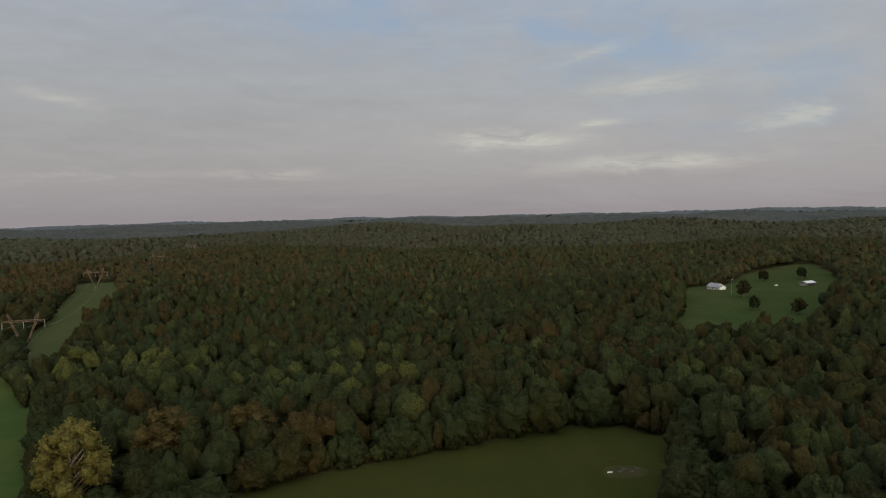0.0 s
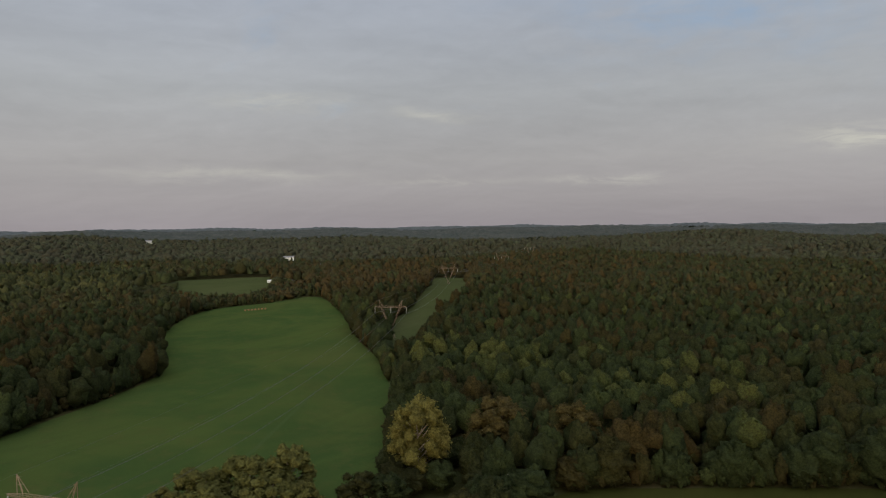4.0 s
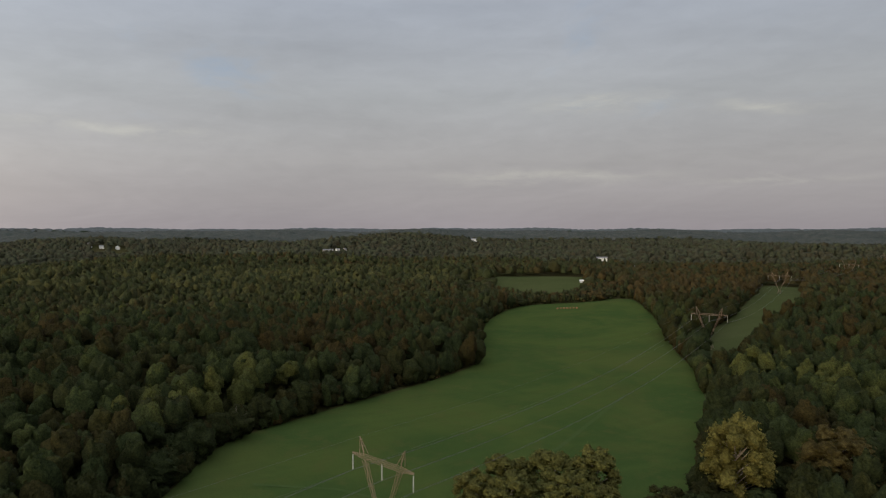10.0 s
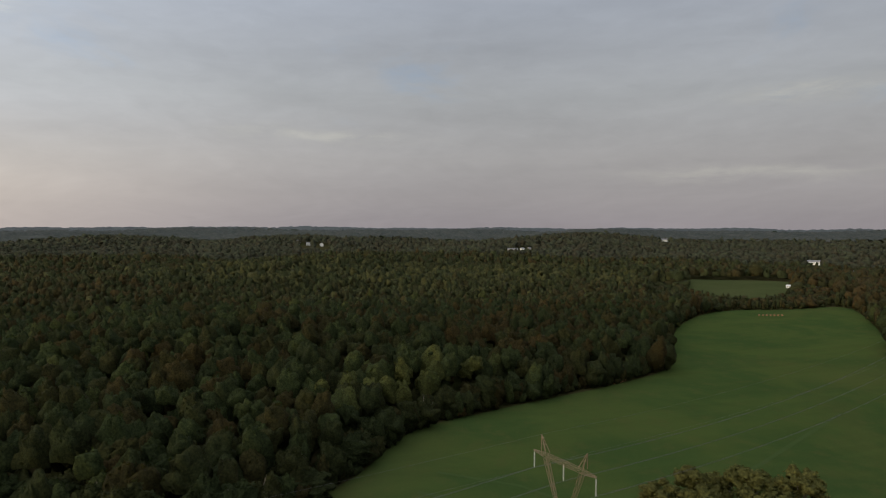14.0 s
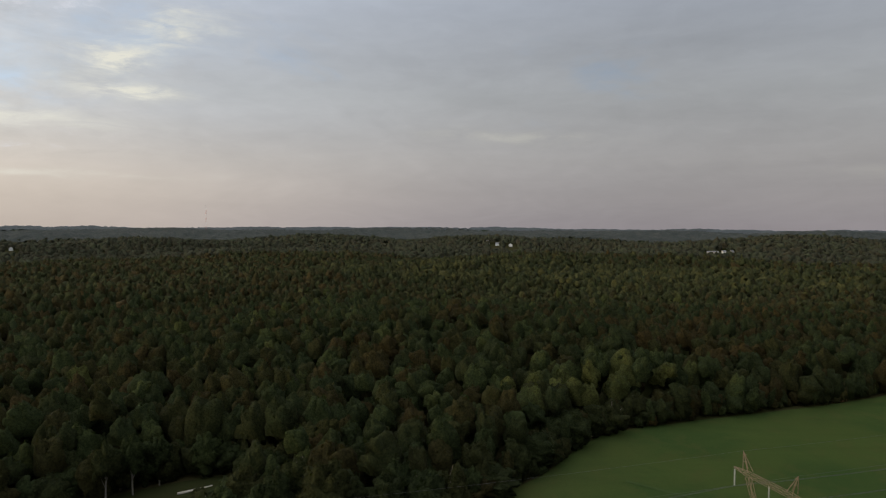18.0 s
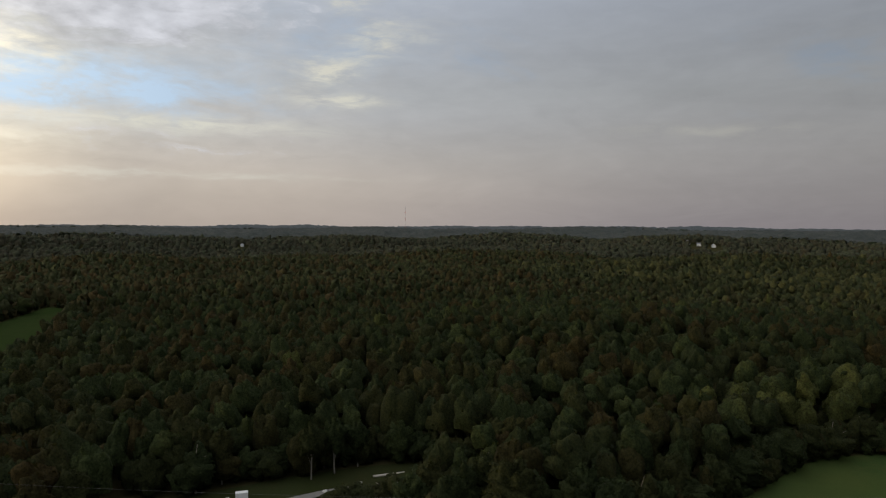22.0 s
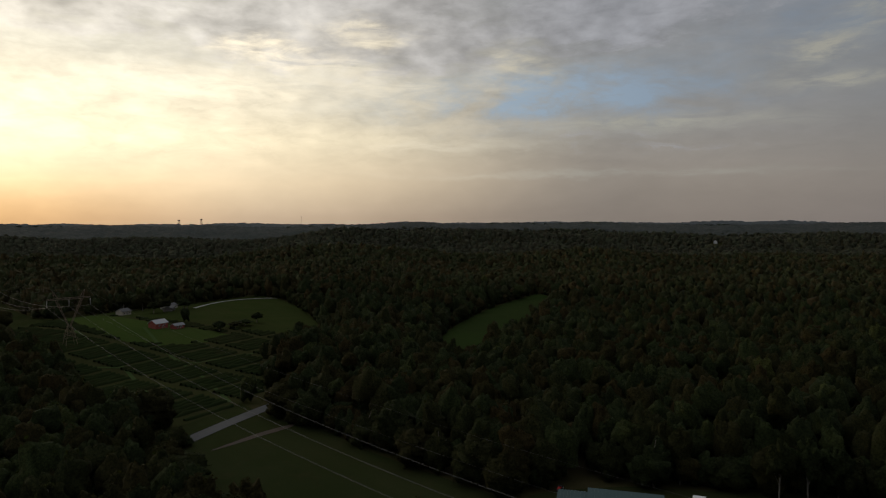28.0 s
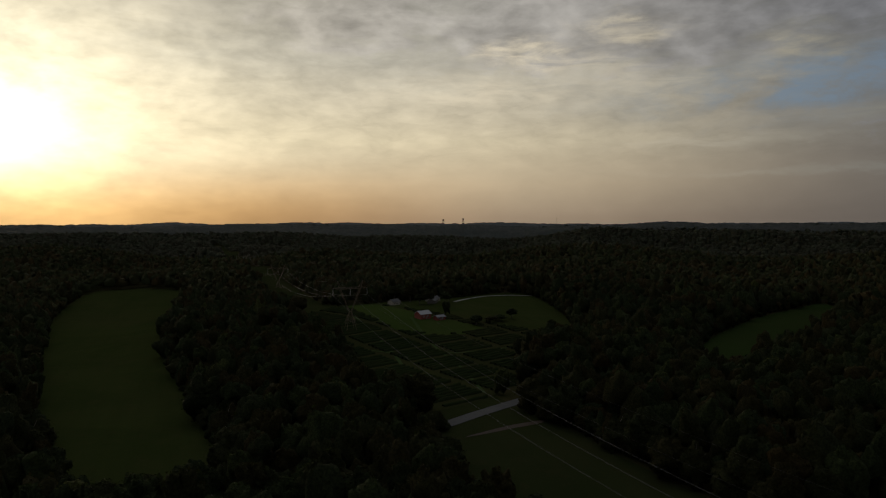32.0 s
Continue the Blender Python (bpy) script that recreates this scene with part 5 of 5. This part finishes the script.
def car(x, y, turn):
    c = thing("car", x, y, turn, "white sport utility car parked on gravel", "car", z=ground_at(x, y) + 0.28)
    body = prism([(-2.3, 0.45, 1), (2.3, 0.45, 1), (2.35, 0.8, 1), (1.2, 1.05, 1), (0.5, 1.62, 0.85), (-1.9, 1.68, 0.85), (-2.3, 1.05, 1)], 0.92)
    part("body", body, CAR_WHITE, c)
    for s in (-1, 1):
        bm = bmesh.new()
        v = [bm.verts.new((px, s * 0.935 - s * (pz - 1.05) * 0.2, pz)) for px, pz in ((-1.9, 1.08), (0.95, 1.08), (0.45, 1.52), (-1.75, 1.58))]
        w = [bm.verts.new((p.co.x, p.co.y - s * 0.08, p.co.z)) for p in v]
        bm.faces.new(v)
        bm.faces.new(w[::-1])
        for i in range(4):
            bm.faces.new((v[i], w[i], w[(i + 1) % 4], v[(i + 1) % 4]))
        part("side_window", bm, GLASS, c)
        for px in (-1.45, 1.45):
            wheel(c, px, s * 0.84, 0.36)
    bm = bmesh.new()
    box(bm, 2.30, -0.8, 0.62, 2.38, -0.45, 0.8)
    part("headlight", bm, TRIM, c)
    bm = bmesh.new()
    box(bm, 2.30, 0.45, 0.62, 2.38, 0.8, 0.8)
    part("headlight", bm, TRIM, c)


car(-191.4, -103.8, -62)
trailer = thing("cargo_trailer", -195.6, -99.6, -62, "small white cargo trailer with a dark door", "trailer", z=ground_at(-195.6, -99.6) + 0.2)
bm = bmesh.new()
box(bm, -1.9, -1.0, 0.55, 1.9, 1.0, 2.5)
bmesh.ops.bevel(bm, geom=bm.edges[:], offset=0.08, segments=1, affect="EDGES")
part("box_body", bm, WHITE_WALL, trailer)
bm = bmesh.new()
box(bm, 0.6, -1.05, 0.7, 1.4, -0.99, 2.2)
part("door", bm, GREY_WALL, trailer)
bm = bmesh.new()
bar(bm, (1.9, 0, 0.6), (3.0, 0, 0.5), 0.06)
part("drawbar", bm, STEEL, trailer)
for s in (-1, 1):
    wheel(trailer, -0.3, s * 1.12, 0.34)
tractor = thing("tractor", -174.6, -136, 20, "small red tractor parked beside the workshop", "tractor", z=ground_at(-174.6, -136) + 0.2)
part("body", prism([(-0.6, 0.6, 1), (1.6, 0.6, 1), (1.65, 1.2, 1), (0.3, 1.35, 1), (-0.2, 1.0, 1), (-0.8, 1.1, 1)], 0.4), CAR_RED, tractor)
bm = bmesh.new()
box(bm, -0.9, -0.35, 1.1, -0.35, 0.35, 1.5)
part("seat", bm, RUBBER, tractor)
for s in (-1, 1):
    wheel(tractor, -0.7, s * 0.75, 0.7)
    wheel(tractor, 1.3, s * 0.65, 0.42)
PALE_STONE = plain_material("pale_stone", (0.48, 0.46, 0.42), 0.9, stain=0.3, scale=2)
PALE_WOOD = plain_material("pale_bare_wood", (0.42, 0.38, 0.32), 0.85, stain=0.3, scale=2)


def heap(name, x, y, turn, lx, ly, lz, mat, label, category):
    h = thing(name, x, y, turn, label, category)
    v, f = lumpy(2, 8, 0.3)
    bm = bmesh.new()
    vs = [bm.verts.new((a * lx, b * ly, c * lz + lz * 0.3)) for a, b, c in v]
    for t in f:
        bm.faces.new([vs[i] for i in t])
    part("stone" if "stone" in label else "mound", bm, mat, h)


heap("stone_heap", -205.5, -76, 30, 1.5, 1.0, 0.7, PALE_STONE, "pale stone heap in the yard", "stones")
heap("stone_heap", -209.2, -69.5, 120, 2.6, 1.0, 0.7, PALE_STONE, "long pale stone heap in the yard", "stones")
heap("stone_heap", -213.4, -67.4, 120, 1.8, 0.9, 0.6, PALE_STONE, "flat pale stone heap in the yard", "stones")
for k in range(3):
    log = thing("log", -221.5 + k * 0.45, -59.2 - k * 0.5, 122, "long pale felled log lying on grass", "log", "felled logs")
    bm = bmesh.new()
    bar(bm, (-5.5 + k, 0, 0.32), (5.5 - k * 1.4, 0, 0.30), 0.36, 0.26, 10)
    part("stem", bm, PALE_WOOD, log)
RUST = plain_material("rusty_bale", (0.26, 0.12, 0.06), 0.9, stain=0.4)
for k in range(7):
    b = thing("hay_bale", -492 + k * 2.3, 508 + k * 2.3, 45, "old russet round hay bale at the meadow's end", "bale", "old hay bales")
    bm = bmesh.new()
    bar(bm, (-0.7, 0, 0.72), (0.7, 0, 0.72), 0.8, sides=12)
    part("roll", bm, RUST, b)
for k in range(5):
    b = thing("hay_bale", -309 - k * 0.9, 219 + k * 2.0, 110, "old russet round hay bale beside the wood", "bale", "old hay bales")
    bm = bmesh.new()
    bar(bm, (-0.7, 0, 0.72), (0.7, 0, 0.72), 0.8, sides=12)
    part("roll", bm, RUST, b)
BRUSH = plain_material("dead_brush", (0.035, 0.028, 0.020), 0.95, stain=0.4, scale=2)
heap("scrap_heap", 56.1, 225.8, 20, 1.4, 0.8, 0.6, PALE_STONE, "pale scrap heap in the glade", "scrap")
for k in range(4):
    heap("brush_heap", 59.5 + k * 2.2, 226 + (k % 2) * 2.2, 40 * k, 1.5, 1.1, 0.6, BRUSH, "brown brush heap on burnt ground", "brush")

# slender trees with bare pale trunks behind the yard
PALE_BARK = plain_material("pale_bark", (0.17, 0.155, 0.13), 0.85, stain=0.4, scale=1.0, other=(0.11, 0.10, 0.085))
for k, (x, y) in enumerate(((-201, -123), (-202, -137), (-206, -112), (-214, -84), (-227, -72), (-204, -147), (-207, -119), (-220, -78))):
    t = plant(x, y, 17 + k % 4, 4.6, k, "slender tree with a bare pale trunk behind the yard", "pale-trunked trees behind the yard", k * 0.9, False)
    for stem in t.children:
        if stem.name.startswith("trunk"):
            stem.data = stem.data.copy()
            stem.data.materials[0] = PALE_BARK

# lone trees along the meadow
for x, y, tall, half, k in ((-158, 142, 17, 9.0, 0), (-150, 153, 19, 9.5, 1), (-141, 163, 20, 9.0, 2), (-147, 134, 15, 9.0, 3), (-161, 132, 13, 8.0, 4), (-136, 148, 16, 9.0, 5), (-130, 156, 13, 7.0, 6)):
    plant(x, y, tall, half, k, "tall olive-green tree of a clump in the meadow", "tree clump in the meadow", k * 0.9, leaves=LEAVES_OLIVE)
for x, y, tall, half, k in ((-119, 171, 13, 7.5, 5), (-112, 176, 12, 7.0, 6)):
    plant(x, y, tall, half, k, "dark rounded tree beside the meadow", "trees beside the meadow", k * 0.4)
plant(-116, 201, 30, 11.0, 7, "tall yellow-green sycamore with pale limbs", "", 1.0, leaves=LEAVES_YELLOW)
for x, y, tall, half, k in ((-121, 193, 10, 6.0, 0), (-112, 191, 9, 6.0, 1), (-105, 197, 11, 6.0, 2), (-126, 199, 12, 5.5, 3)):
    plant(x, y, tall, half, k, "low dark-leaved tree below the sycamore", "low trees below the sycamore", k * 0.8, False, kinds=EDGE_KINDS)
plant(-97, 230, 25, 13.0, 2, "broad olive-brown oak at the wood's edge", "oaks at the wood's edge", 2.0, leaves=LEAVES_BROWN)
plant(-73, 243, 23, 11.0, 3, "tall olive-brown oak at the wood's edge", "oaks at the wood's edge", 0.6, leaves=LEAVES_BROWN)
for x, y, tall, half, k in ((-268, 421, 15, 5.0, 6), (-274, 429, 16, 5.0, 7), (-262, 411, 12, 5.0, 8), (-281, 437, 16, 5.5, 9), (-300, 445, 15, 6.0, 1), (-307, 458, 17, 6.5, 3), (-312, 470, 16, 5.5, 0), (-318, 484, 17, 6.0, 4), (-284, 434, 12, 5.5, 2), (-274, 424, 10, 5.0, 5)):
    plant(x, y, tall, half, k, "leafy tree at the foot of a pylon", "trees at the pylon's foot", k * 0.7, False)
for x, y, tall, half, k in ((-52, -330, 17, 9, 0), (-66, -322, 19, 9, 1), (-40, -318, 20, 9, 2), (-78, -312, 15, 8, 3), (-60, -352, 15, 8, 4), (-58, -420, 14, 8, 0), (-62, -446, 15, 8, 2), (-52, -380, 16, 9, 1)):
    plant(x, y, tall, half, k, "dark leafy tree beside the crop plots", "trees beside the crop plots", k * 0.7, False)
